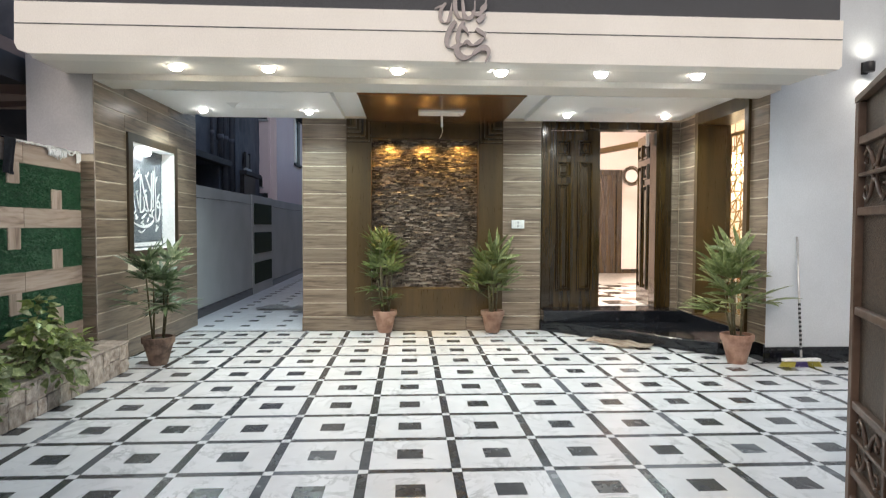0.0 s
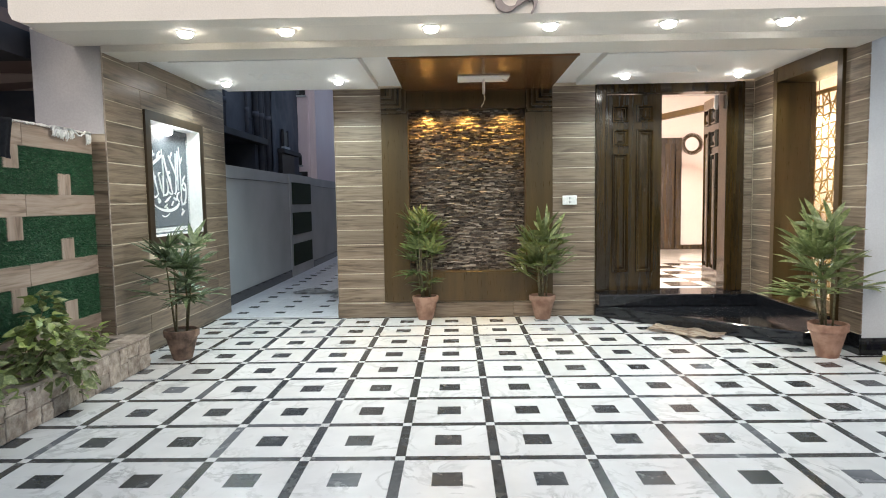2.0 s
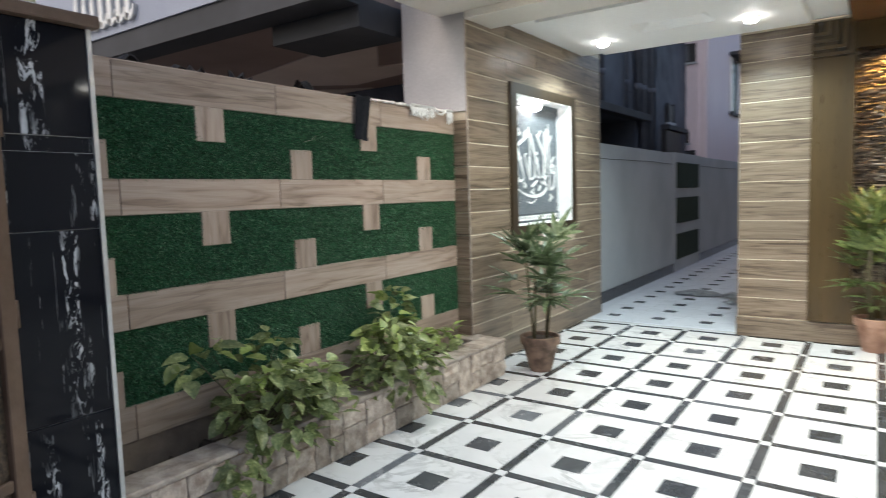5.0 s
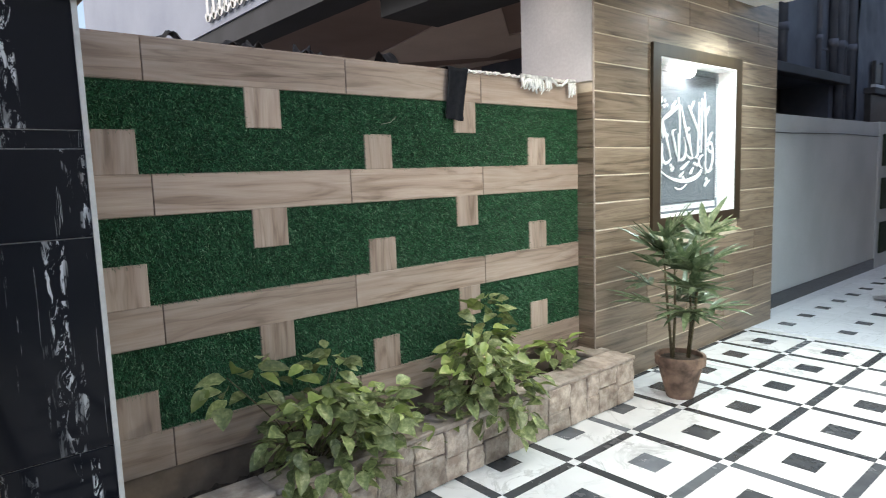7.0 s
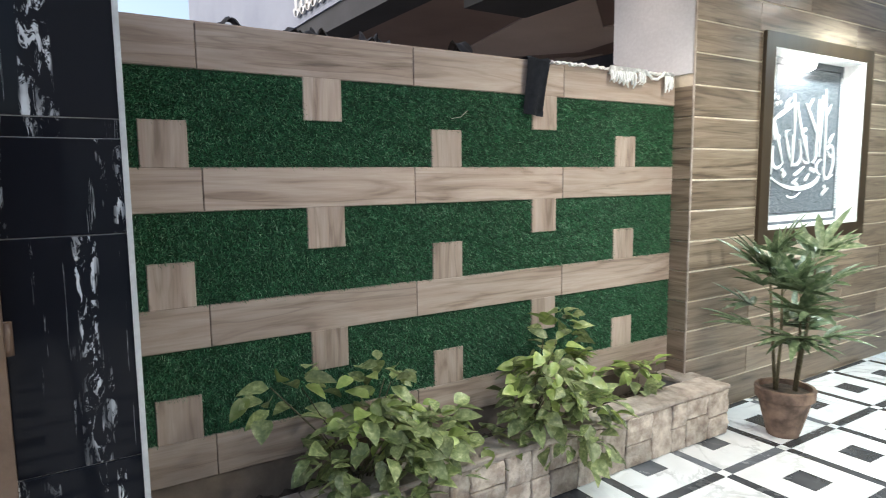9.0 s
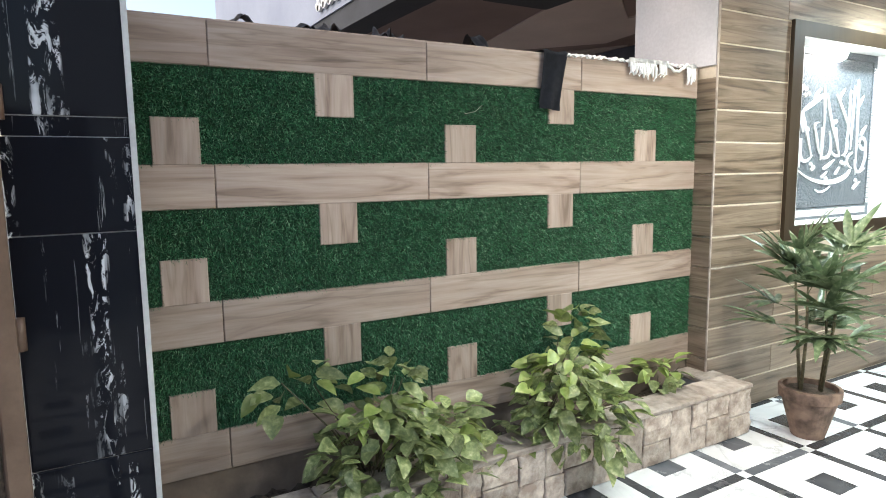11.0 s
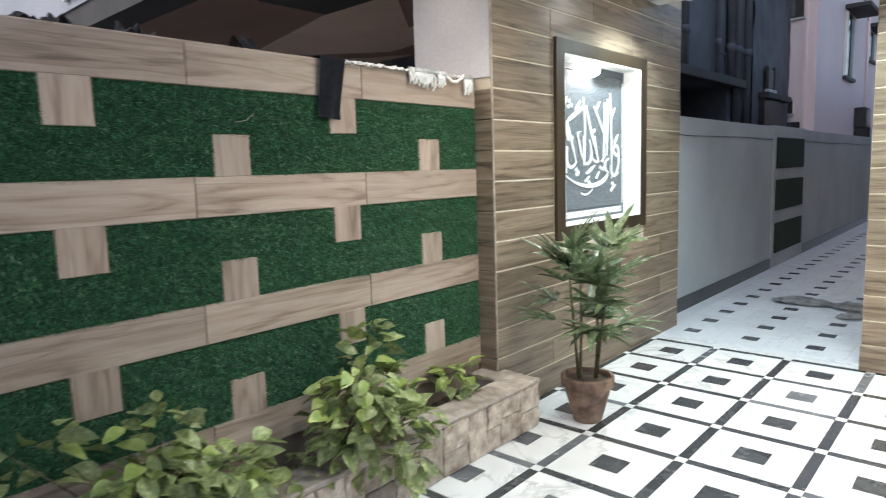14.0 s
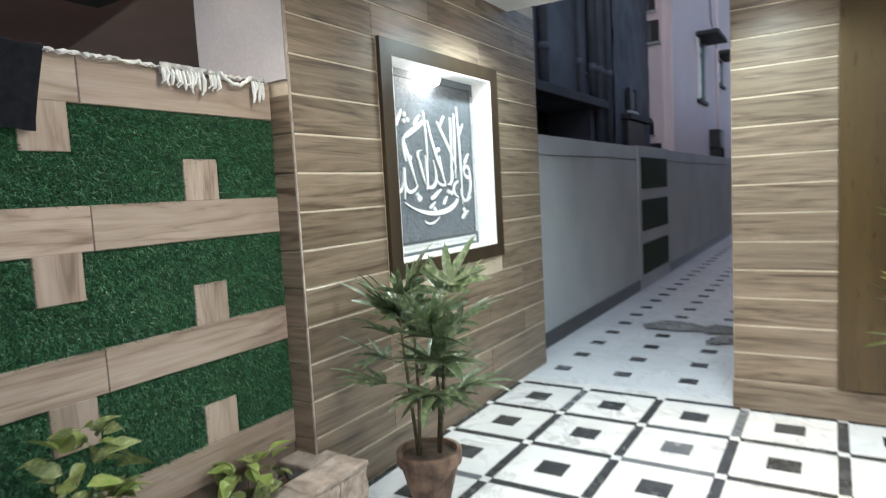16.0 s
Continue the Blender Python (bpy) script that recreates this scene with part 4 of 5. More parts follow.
def gate_leaf(name, hinge, turn, label):
    g = thing(name, hinge, label, "gate", "gate leaves", turn=turn)
    w, h, rise = 2.0, 1.98, 0.16
    bars = ((0.03, 0.022), (0.172, 0.020), (0.344, 0.009), (0.50, 0.020), (0.964, 0.020), (1.448, 0.020), (1.624, 0.009), (1.79, 0.020))
    part("stile", soft_box(0.0, 0.06, -0.03, 0.03, 0, h, 0.004), M_GATE, g)
    part("stile", soft_box(w - 0.06, w, -0.03, 0.03, 0, h + rise, 0.004), M_GATE, g)
    for z, t in bars:
        part("rail", soft_box(0.06, w - 0.06, -0.025, 0.025, z - t, z + t, 0.004), M_GATE, g)
    top = boxes((0.0, w, -0.032, 0.032, h, h + 0.03))
    for v in top.verts:
        v.co.z += rise * v.co.x / w
    part("top_rail", top, M_GATE, g)
    for x in (0.53, 1.0, 1.47):
        part("mullion", soft_box(x - 0.018, x + 0.018, -0.02, 0.02, 0.05, h - 0.02 + rise * x / w, 0.003), M_GATE, g)
    sheet = boxes((0.06, w - 0.06, 0.004, 0.010, 0.05, h))
    for v in sheet.verts:
        if v.co.z > 1:
            v.co.z += rise * v.co.x / w
    part("sheet", sheet, M_GATEPANEL, g)
    for x0 in (0.295, 0.765, 1.235, 1.705):
        for zc, tall in ((0.335, 0.14), (1.62, 0.145)):
            part("rosette", tube(bmesh.new(), [(x0 + 0.034 * math.cos(k * 0.5), -0.014, zc + 0.034 * math.sin(k * 0.5)) for k in range(14)], 0.009, 6), M_GATE, g, smooth=True)
            for flip in (-1, 1):
                for up in (-1, 1):
                    arm = [(0.02, 0.03), (0.07, 0.10), (0.12, 0.13), (0.165, 0.10), (0.155, 0.06), (0.125, 0.055), (0.115, 0.08)]
                    part("scroll", tube(bmesh.new(), [(x0 + flip * a, -0.014, zc + up * b * tall / 0.15) for a, b in arm], [0.011, 0.010, 0.009, 0.008, 0.007, 0.007, 0.006], 6), M_GATE, g, smooth=True)
    for z in (0.35, 1.0, 1.62):
        part("hinge", tube(bmesh.new(), [(-0.012, 0, z), (-0.012, 0, z + 0.09)], 0.018), M_GATE, g, smooth=True)
    return g


gate_leaf("gate_leaf", (2.478, -0.52, 0.015), -113, "open brown metal gate leaf with iron scrolls")
gate_leaf("gate_leaf", (-2.36, -0.757, 0.015), -67, "open brown metal gate leaf hinged beside the pillar")

# ---- closing walls behind the camera ----
structure("wall_street", boxes((-12, 12, -11.2, -11.0, -0.06, 3.2)), M_NEIGHBOUR, "plain wall across the street")
structure("wall_boundary_right", boxes((3.03, 5.5, -0.75, -0.55, -0.06, 2.0)), M_PAINT, "plain white boundary wall beside the gate")
structure("wall_boundary_left", boxes((-9.0, -2.85, -0.75, -0.55, -0.06, 1.6)), M_NEIGHBOUR, "plain neighbouring boundary wall")

# ---- calligraphy niche ----
niche = thing("calligraphy_niche", (LEFT_X, 3.875, 1.11), "lit wall niche with white plaster calligraphy on a slate ground", "wall art")


def stroke(bm, x, p0, p1, p2, p3, wide, deep=0.012, n=14):
    """A pen stroke on the plane at x: a curved ribbon, thick in the middle, with a flat face and sides."""
    a, b, c, d = (Vector(p) for p in (p0, p1, p2, p3))
    left, right = [], []
    for k in range(n + 1):
        t = k / n
        p = a * (1 - t) ** 3 + b * 3 * t * (1 - t) ** 2 + c * 3 * t * t * (1 - t) + d * t ** 3
        g = (b - a) * 3 * (1 - t) ** 2 + (c - b) * 6 * t * (1 - t) + (d - c) * 3 * t * t
        g = g.normalized() if g.length > 1e-6 else Vector((1, 0))
        w = wide * (0.30 + 0.70 * math.sin(math.pi * min(1, t + 0.12)) ** 0.7) / 2
        side = Vector((-g.y, g.x)) * w
        left.append(p + side)
        right.append(p - side)
    rows = [[bm.verts.new((x + dx, q.x, q.y)) for q in ring] for ring in (left, right) for dx in (0, deep)]
    lo_l, hi_l, lo_r, hi_r = rows
    for k in range(n):
        bm.faces.new((hi_l[k], hi_l[k + 1], hi_r[k + 1], hi_r[k]))
        bm.faces.new((lo_l[k], lo_l[k + 1], hi_l[k + 1], hi_l[k]))
        bm.faces.new((lo_r[k], hi_r[k], hi_r[k + 1], lo_r[k + 1]))
    for k in (0, n):
        bm.faces.new((lo_l[k], hi_l[k], hi_r[k], lo_r[k]))


def dot_mark(bm, x, y, z, s=0.022, deep=0.012):
    vs = [(y - s, z), (y, z - s), (y + s, z), (y, z + s)]
    lo, hi = [bm.verts.new((x, a, b)) for a, b in vs], [bm.verts.new((x + deep, a, b)) for a, b in vs]
    bm.faces.new(hi)
    for k in range(4):
        bm.faces.new((lo[k], lo[(k + 1) % 4], hi[(k + 1) % 4], hi[k]))


def niche_parts():
    w, h, f = 0.585, 1.15, 0.105
    part("frame_side", boxes((-0.02, 0.022, -w - f, -w, -0.09, h + 0.09)), M_NICHEFRAME, niche)
    part("frame_side", boxes((-0.02, 0.022, w, w + f, -0.09, h + 0.09)), M_NICHEFRAME, niche)
    part("frame_top", boxes((-0.02, 0.022, -w, w, h, h + 0.09)), M_NICHEFRAME, niche)
    part("frame_bottom", boxes((-0.02, 0.022, -w, w, -0.09, 0)), M_NICHEFRAME, niche)
    for size in ((-0.150, 0.019, -w, -w + 0.008, 0, h), (-0.150, 0.019, w - 0.008, w, 0, h), (-0.150, 0.019, -w + 0.008, w - 0.008, 0, 0.008), (-0.150, 0.019, -w + 0.008, w - 0.008, h - 0.008, h)):
        part("lining", boxes(size), M_PLASTER, niche, "white niche lining")
    x = -0.130
    part("ground", boxes((-0.198, x, -w + 0.06, w - 0.06, 0.09, h - 0.06)), M_ART, niche, "dark slate textured ground")
    border = boxes((-0.198, x + 0.004, -w + 0.009, -w + 0.055, 0.01, h - 0.01), (-0.198, x + 0.004, w - 0.055, w - 0.009, 0.01, h - 0.01), (-0.198, x + 0.004, -w + 0.055, w - 0.055, 0.01, 0.085), (-0.198, x + 0.004, -w + 0.055, w - 0.055, h - 0.055, h - 0.01))
    part("border", border, M_ART, niche, "dark slate border")
    border = bmesh.new()
    for k in range(58):
        y = -w + 0.065 + k * 0.0182
        stroke(border, x + 0.003, (y, 0.03), (y + 0.004, 0.045), (y + 0.008, 0.055), (y + 0.012, 0.075), 0.007, 0.004, 3)
        stroke(border, x + 0.003, (y + 0.012, 0.03), (y + 0.008, 0.045), (y + 0.004, 0.055), (y, 0.075), 0.007, 0.0044, 3)
    for k in range(52):
        z = 0.10 + k * 0.0185
        for y in (-w + 0.018, w - 0.046):
            stroke(border, x + 0.003, (y, z), (y + 0.01, z + 0.003), (y + 0.02, z + 0.007), (y + 0.028, z + 0.011), 0.006, 0.004, 3)
            stroke(border, x + 0.003, (y + 0.028, z), (y + 0.02, z + 0.003), (y + 0.01, z + 0.007), (y, z + 0.011), 0.006, 0.0044, 3)
    tagged(part("border_pattern", border, M_PLASTER, niche, "white plaster lattice strip"), kind="stuff")
    # letters: u along the wall and v upward, in metres

    def pen(name, wide, *points, label=""):
        ink = bmesh.new()
        stroke(ink, x, *points, wide * 0.74, 0.006 + 0.00012 * len(niche.children), n=14)
        part(name, ink, M_PLASTER, niche, label)

    pen("flourish", 0.046, (0.30, 0.34), (0.27, 0.26), (-0.07, 0.20), (-0.33, 0.34), label="broad white sweeping stroke")
    pen("letter_hook", 0.026, (0.32, 0.46), (0.21, 0.43), (0.26, 0.36), (0.32, 0.35))
    pen("flourish", 0.018, (-0.12, 0.21), (-0.07, 0.18), (0.00, 0.19), (0.06, 0.23))
    pen("tall_letter", 0.03, (0.34, 0.97), (0.36, 0.76), (0.37, 0.49), (0.37, 0.30))
    pen("tall_letter", 0.03, (0.30, 0.92), (0.30, 0.79), (0.29, 0.62), (0.29, 0.48))
    pen("tall_letter", 0.03, (0.25, 0.89), (0.25, 0.75), (0.25, 0.59), (0.22, 0.43))
    pen("tall_letter", 0.034, (0.08, 0.85), (0.15, 0.76), (0.24, 0.67), (0.30, 0.55))
    pen("tall_letter", 0.028, (0.17, 0.89), (0.15, 0.87), (0.13, 0.85), (0.12, 0.82))
    pen("tall_letter", 0.03, (-0.08, 0.91), (-0.07, 0.81), (-0.05, 0.71), (-0.06, 0.49))
    pen("tall_letter", 0.034, (-0.04, 0.85), (-0.00, 0.71), (0.07, 0.59), (0.15, 0.45))
    pen("kaf_arm", 0.044, (-0.09, 0.84), (-0.17, 0.79), (-0.30, 0.74), (-0.32, 0.72))
    pen("kaf_arm", 0.034, (-0.32, 0.72), (-0.29, 0.67), (-0.24, 0.55), (-0.19, 0.44))
    pen("kaf_arm", 0.03, (-0.32, 0.49), (-0.32, 0.36), (-0.22, 0.40), (-0.18, 0.44))
    pen("bowl_letter", 0.028, (-0.16, 0.61), (-0.13, 0.55), (-0.12, 0.49), (-0.09, 0.45))
    pen("bowl_letter", 0.028, (-0.08, 0.63), (-0.07, 0.52), (-0.06, 0.44), (-0.08, 0.41))
    pen("bowl_letter", 0.03, (-0.08, 0.43), (0.03, 0.40), (0.07, 0.47), (0.01, 0.60))
    pen("bowl_letter", 0.026, (0.09, 0.63), (0.10, 0.55), (0.12, 0.49), (0.15, 0.44))
    pen("bowl_letter", 0.026, (0.15, 0.44), (0.12, 0.43), (0.07, 0.44), (0.05, 0.47))
    pen("bowl_letter", 0.024, (0.23, 0.56), (0.26, 0.49), (0.24, 0.44), (0.18, 0.44))
    pen("bowl_letter", 0.03, (0.40, 0.53), (0.41, 0.59), (0.50, 0.56), (0.48, 0.50))
    pen("bowl_letter", 0.028, (0.40, 0.52), (0.43, 0.47), (0.48, 0.48), (0.47, 0.50))
    pen("bowl_letter", 0.03, (0.48, 0.53), (0.51, 0.43), (0.48, 0.36), (0.41, 0.32))
    pen("bowl_letter", 0.028, (0.35, 0.41), (0.36, 0.31), (0.41, 0.30), (0.49, 0.35))
    pen("accent", 0.03, (0.36, 0.78), (0.37, 0.80), (0.40, 0.83), (0.42, 0.86))
    pen("accent", 0.034, (0.41, 0.58), (0.43, 0.60), (0.45, 0.63), (0.48, 0.65))
    pen("accent", 0.034, (0.35, 0.20), (0.37, 0.22), (0.40, 0.24), (0.44, 0.25))
    pen("accent", 0.034, (-0.19, 0.81), (-0.18, 0.83), (-0.15, 0.86), (-0.12, 0.88))
    pen("accent", 0.03, (-0.04, 0.35), (0.00, 0.36), (0.05, 0.39), (0.09, 0.41))
    pen("accent", 0.026, (-0.06, 0.29), (-0.04, 0.30), (-0.02, 0.31), (0.01, 0.33))
    pen("accent", 0.022, (-0.16, 0.61), (-0.18, 0.63), (-0.17, 0.66), (-0.12, 0.66))
    pen("accent", 0.026, (0.11, 0.31), (0.13, 0.33), (0.14, 0.34), (0.16, 0.36))
    pen("joined_letter", 0.03, (-0.31, 0.73), (-0.33, 0.68), (-0.31, 0.64), (-0.30, 0.59))
    pen("joined_letter", 0.03, (-0.32, 0.55), (-0.33, 0.49), (-0.32, 0.43), (-0.33, 0.36))
    pen("tall_letter", 0.03, (-0.42, 0.95), (-0.42, 0.80), (-0.41, 0.66), (-0.40, 0.52))
    pen("tall_letter", 0.03, (-0.48, 0.88), (-0.48, 0.75), (-0.47, 0.60), (-0.46, 0.50))
    pen("tall_letter", 0.03, (-0.46, 0.50), (-0.44, 0.38), (-0.36, 0.38), (-0.34, 0.46))
    pen("tall_letter", 0.026, (-0.50, 0.40), (-0.47, 0.33), (-0.42, 0.32), (-0.38, 0.34))
    pen("tall_letter", 0.028, (-0.38, 0.80), (-0.36, 0.84), (-0.34, 0.86), (-0.32, 0.90))
    for u, v in ((-0.29, 0.87), (-0.26, 0.84), (-0.30, 0.83), (-0.19, 0.38), (-0.16, 0.36), (-0.18, 0.35), (0.18, 0.39), (0.22, 0.38), (0.05, 0.66), (0.08, 0.67), (0.38, 0.26), (-0.00, 0.28), (-0.25, 0.61)):
        mark = bmesh.new()
        dot_mark(mark, x, u, v, 0.017)
        part("dot", mark, M_PLASTER, niche)
    part("spotlight", lathe([(0.012, h - 0.10), (0.045, h - 0.085), (0.056, h - 0.055), (0.045, h - 0.025), (0.03, h - 0.009)], 20), M_BULB, niche, "lit round spotlight", smooth=True).matrix_basis = pose(-0.06, -0.06, 0)


niche_parts()

# ---- facade script, sconce, ceiling fittings ----
sign = thing("wall_script", (0.72, 1.76, 2.70), "brushed metal calligraphic emblem on the white beam", "sign")


def emblem():
    bm = bmesh.new()
    upper = [((-0.16, 0.53), (-0.23, 0.47), (-0.22, 0.35), (-0.15, 0.37), 0.029), ((-0.15, 0.37), (-0.12, 0.39), (-0.12, 0.47), (-0.11, 0.53), 0.029), ((-0.25, 0.48), (-0.22, 0.5), (-0.19, 0.5), (-0.16, 0.52), 0.016), ((-0.07, 0.65), (-0.1, 0.53), (-0.09, 0.39), (-0.01, 0.4), 0.036), ((-0.01, 0.4), (-0.01, 0.45), (-0.02, 0.52), (-0.03, 0.65), 0.029), ((-0.01, 0.45), (0.0, 0.38), (0.09, 0.38), (0.08, 0.55), 0.033), ((0.06, 0.47), (0.1, 0.4), (0.16, 0.45), (0.18, 0.59), 0.033), ((0.1, 0.38), (0.13, 0.4), (0.14, 0.42), (0.17, 0.44), 0.047), ((0.13, 0.47), (0.15, 0.49), (0.17, 0.51), (0.18, 0.52), 0.047)]
    lower = [((-0.08, 0.38), (-0.15, 0.3), (-0.19, 0.16), (-0.11, 0.16), 0.043), ((-0.11, 0.16), (-0.06, 0.18), (-0.04, 0.19), (-0.01, 0.19), 0.033), ((-0.01, 0.38), (-0.07, 0.3), (-0.08, 0.19), (-0.03, 0.19), 0.036), ((-0.04, 0.35), (-0.01, 0.33), (0.01, 0.31), (0.03, 0.27), 0.029), ((-0.01, 0.19), (0.03, 0.25), (0.03, 0.16), (0.08, 0.19), 0.033), ((0.08, 0.19), (0.12, 0.21), (0.14, 0.23), (0.16, 0.25), 0.033), ((0.09, 0.32), (0.12, 0.29), (0.18, 0.28), (0.16, 0.24), 0.033), ((-0.07, 0.18), (-0.08, 0.1), (-0.01, 0.04), (0.07, 0.11), 0.054), ((0.07, 0.11), (0.13, 0.2), (0.25, 0.18), (0.17, 0.05), 0.047), ((0.12, 0.16), (0.14, 0.16), (0.15, 0.15), (0.16, 0.13), 0.022)]
    for k, (a, b, c, d, w) in enumerate(upper + lower):
        stroke(bm, 0, a, b, c, d, w, 0.02 + 0.0012 * k)
    bmesh.ops.rotate(bm, verts=bm.verts[:], cent=(0, 0, 0), matrix=Matrix.Rotation(radians(-90), 3, "Z"))
    return bm


part("lettering", emblem(), M_EMBLEM, sign)

sconce = thing("wall_sconce", (4.88, 2.70, 3.0), "black up-and-down wall light on the front wall", "lamp")
part("bracket", soft_box(-0.03, 0.03, -0.03, 0, -0.06, 0.06, 0.004), M_BLACK, sconce)
part("barrel", lathe([(0.045, -0.05), (0.05, -0.045), (0.05, 0.045), (0.045, 0.05)], 20), M_BLACK, sconce, smooth=True).matrix_basis = pose(0, -0.085, 0)


def downlight(place, size, glow, group):
    d = thing("downlight", place, "round recessed lit ceiling downlight with a white rim", "lamp", group)
    part("rim", lathe([(size * 1.18, 0.0), (size * 1.16, -0.008), (size, -0.010), (size, 0.0)], 28), M_WHITE, d, smooth=True)
    # Diffuser bulges below the rim so its glowing shape includes the lamp's glare.
    part("diffuser", lathe([(size * 0.99, 0.0), (size * 0.98, -0.014), (size * 0.88, -0.028), (size * 0.66, -0.040), (size * 0.34, -0.047)], 28), glow, d, "glowing diffuser domed to imitate lamp glare", smooth=True)


for i, x in enumerate(SOFFIT_X):
    downlight((x, 2.15, 2.780), 0.060, M_BULBWARM if i < 3 else M_BULB, "soffit downlights")
for x in PANEL_LIGHTS:
    downlight((x, 4.08, 2.752), 0.050, M_BULB, "ceiling panel downlights")
for x in (0.0, 0.47, 0.95):
    s = thing("spotlight", (x, BACK_Y + 0.035, 2.524), "small amber spotlight above the stone panel", "lamp", "feature spotlights")
    part("barrel", lathe([(0.022, -0.02), (0.026, -0.018), (0.026, 0.0)], 16), M_CHROME, s, smooth=True)

hook = thing("ceiling_fan_plate", (0.65, 4.02, 2.738), "white ceiling fan plate with a rod and loose wire", "fan mount")
part("plate", soft_box(-0.28, 0.27, -0.15, 0.15, -0.018, 0, 0.004), M_WHITE, hook)
part("rod", tube(bmesh.new(), [(0, 0, -0.018), (0, 0, -0.17)], 0.014), M_WHITE, hook, smooth=True)
part("wire", tube(bmesh.new(), [(0.0, 0.0, -0.16), (0.01, -0.01, -0.22), (-0.005, 0.0, -0.27), (-0.03, 0.01, -0.31)], 0.006, 6), M_GROUT, hook, smooth=True)
part("wire", tube(bmesh.new(), [(0.20, 0.0, -0.018), (0.24, -0.05, -0.05), (0.28, -0.12, -0.01)], 0.004, 6), M_CLAY, hook, smooth=True)

switch = thing("switch_plate", (1.71, BACK_Y - 0.019, 1.41), "white wall switch plate with rows of rockers", "switch")
part("plate", soft_box(-0.085, 0.085, -0.010, 0.016, -0.055, 0.055, 0.004), M_WHITE, switch)
for i in range(5):
    for z in (-0.022, 0.024):
        part("rocker", soft_box(-0.064 + 0.027 * i, -0.044 + 0.027 * i, -0.014, -0.008, z - 0.014, z + 0.014, 0.002), M_WHITE if i != 2 else M_BED, switch)

flower = thing("white_flower", (1.10, BACK_Y + 0.0, 0.562), "small white flower lying on the stone sill", "flower")
bm = bmesh.new()
for k in range(7):
    bmesh.ops.create_icosphere(bm, subdivisions=1, radius=0.022, matrix=pose(0.05 * math.cos(k * 0.9), -0.02 + 0.015 * math.sin(k * 2.3), 0.018 + 0.014 * (k % 2), 0, 0, 40 * k) @ Matrix.Diagonal((1.5, 0.8, 0.6, 1)))
part("petals", bm, M_WHITECLOTH, flower, smooth=True)

# ---- potted palms ----
def frond_mesh(seed, material, blades=8, long=0.27, wide=0.043, stem=0.12, hang=1.0):
    """A leaf stalk along x with a fan of narrow drooping blades at its end."""
    r = random.Random(seed)
    bm = tube(bmesh.new(), [(0, 0, 0), (stem * 0.5, 0, 0.008), (stem, 0, 0.004)], [0.003, 0.0025, 0.002], 5)
    for k in range(blades):
        turn = radians(-78 + 156 * k / (blades - 1) + r.uniform(-9, 9))
        l = long * r.uniform(0.75, 1.1) * (1 - 0.28 * abs(k / (blades - 1) - 0.5) * 2)
        w, droop, lift = wide * r.uniform(0.8, 1.15), hang * r.uniform(0.10, 0.60), r.uniform(0.0, 0.4)
        rows = []
        for s in range(6):
            t = s / 5
            half = w * 0.5 * (math.sin(math.pi * min(1, 0.12 + 0.88 * t)) ** 0.7) + 0.0006
            d, z = l * t, l * (lift * t - droop * t * t * 0.75)
            c = Vector((stem + d * math.cos(turn), d * math.sin(turn), z))
            n = Vector((-math.sin(turn), math.cos(turn), 0))
            rows.append([bm.verts.new(c - n * half + Vector((0, 0, half * 0.45))), bm.verts.new(c), bm.verts.new(c + n * half + Vector((0, 0, half * 0.45)))])
        for a, b in zip(rows, rows[1:]):
            bm.faces.new((a[0], a[1], b[1], b[0]))
            bm.faces.new((a[1], a[2], b[2], b[1]))
    return mesh_of("frond", bm, material, True)


FRONDS = {m.name: [frond_mesh(40 + k, m, 6 + k % 3, 0.24 + 0.020 * k, hang=0.7) for k in range(5)] for m in (M_PALM, M_PALMDARK)}
FRONDS[M_PALMBROAD.name] = [frond_mesh(60 + k, M_PALMBROAD, 4 + k % 3, 0.31 + 0.025 * k, 0.050, 0.15, 0.45) for k in range(5)]


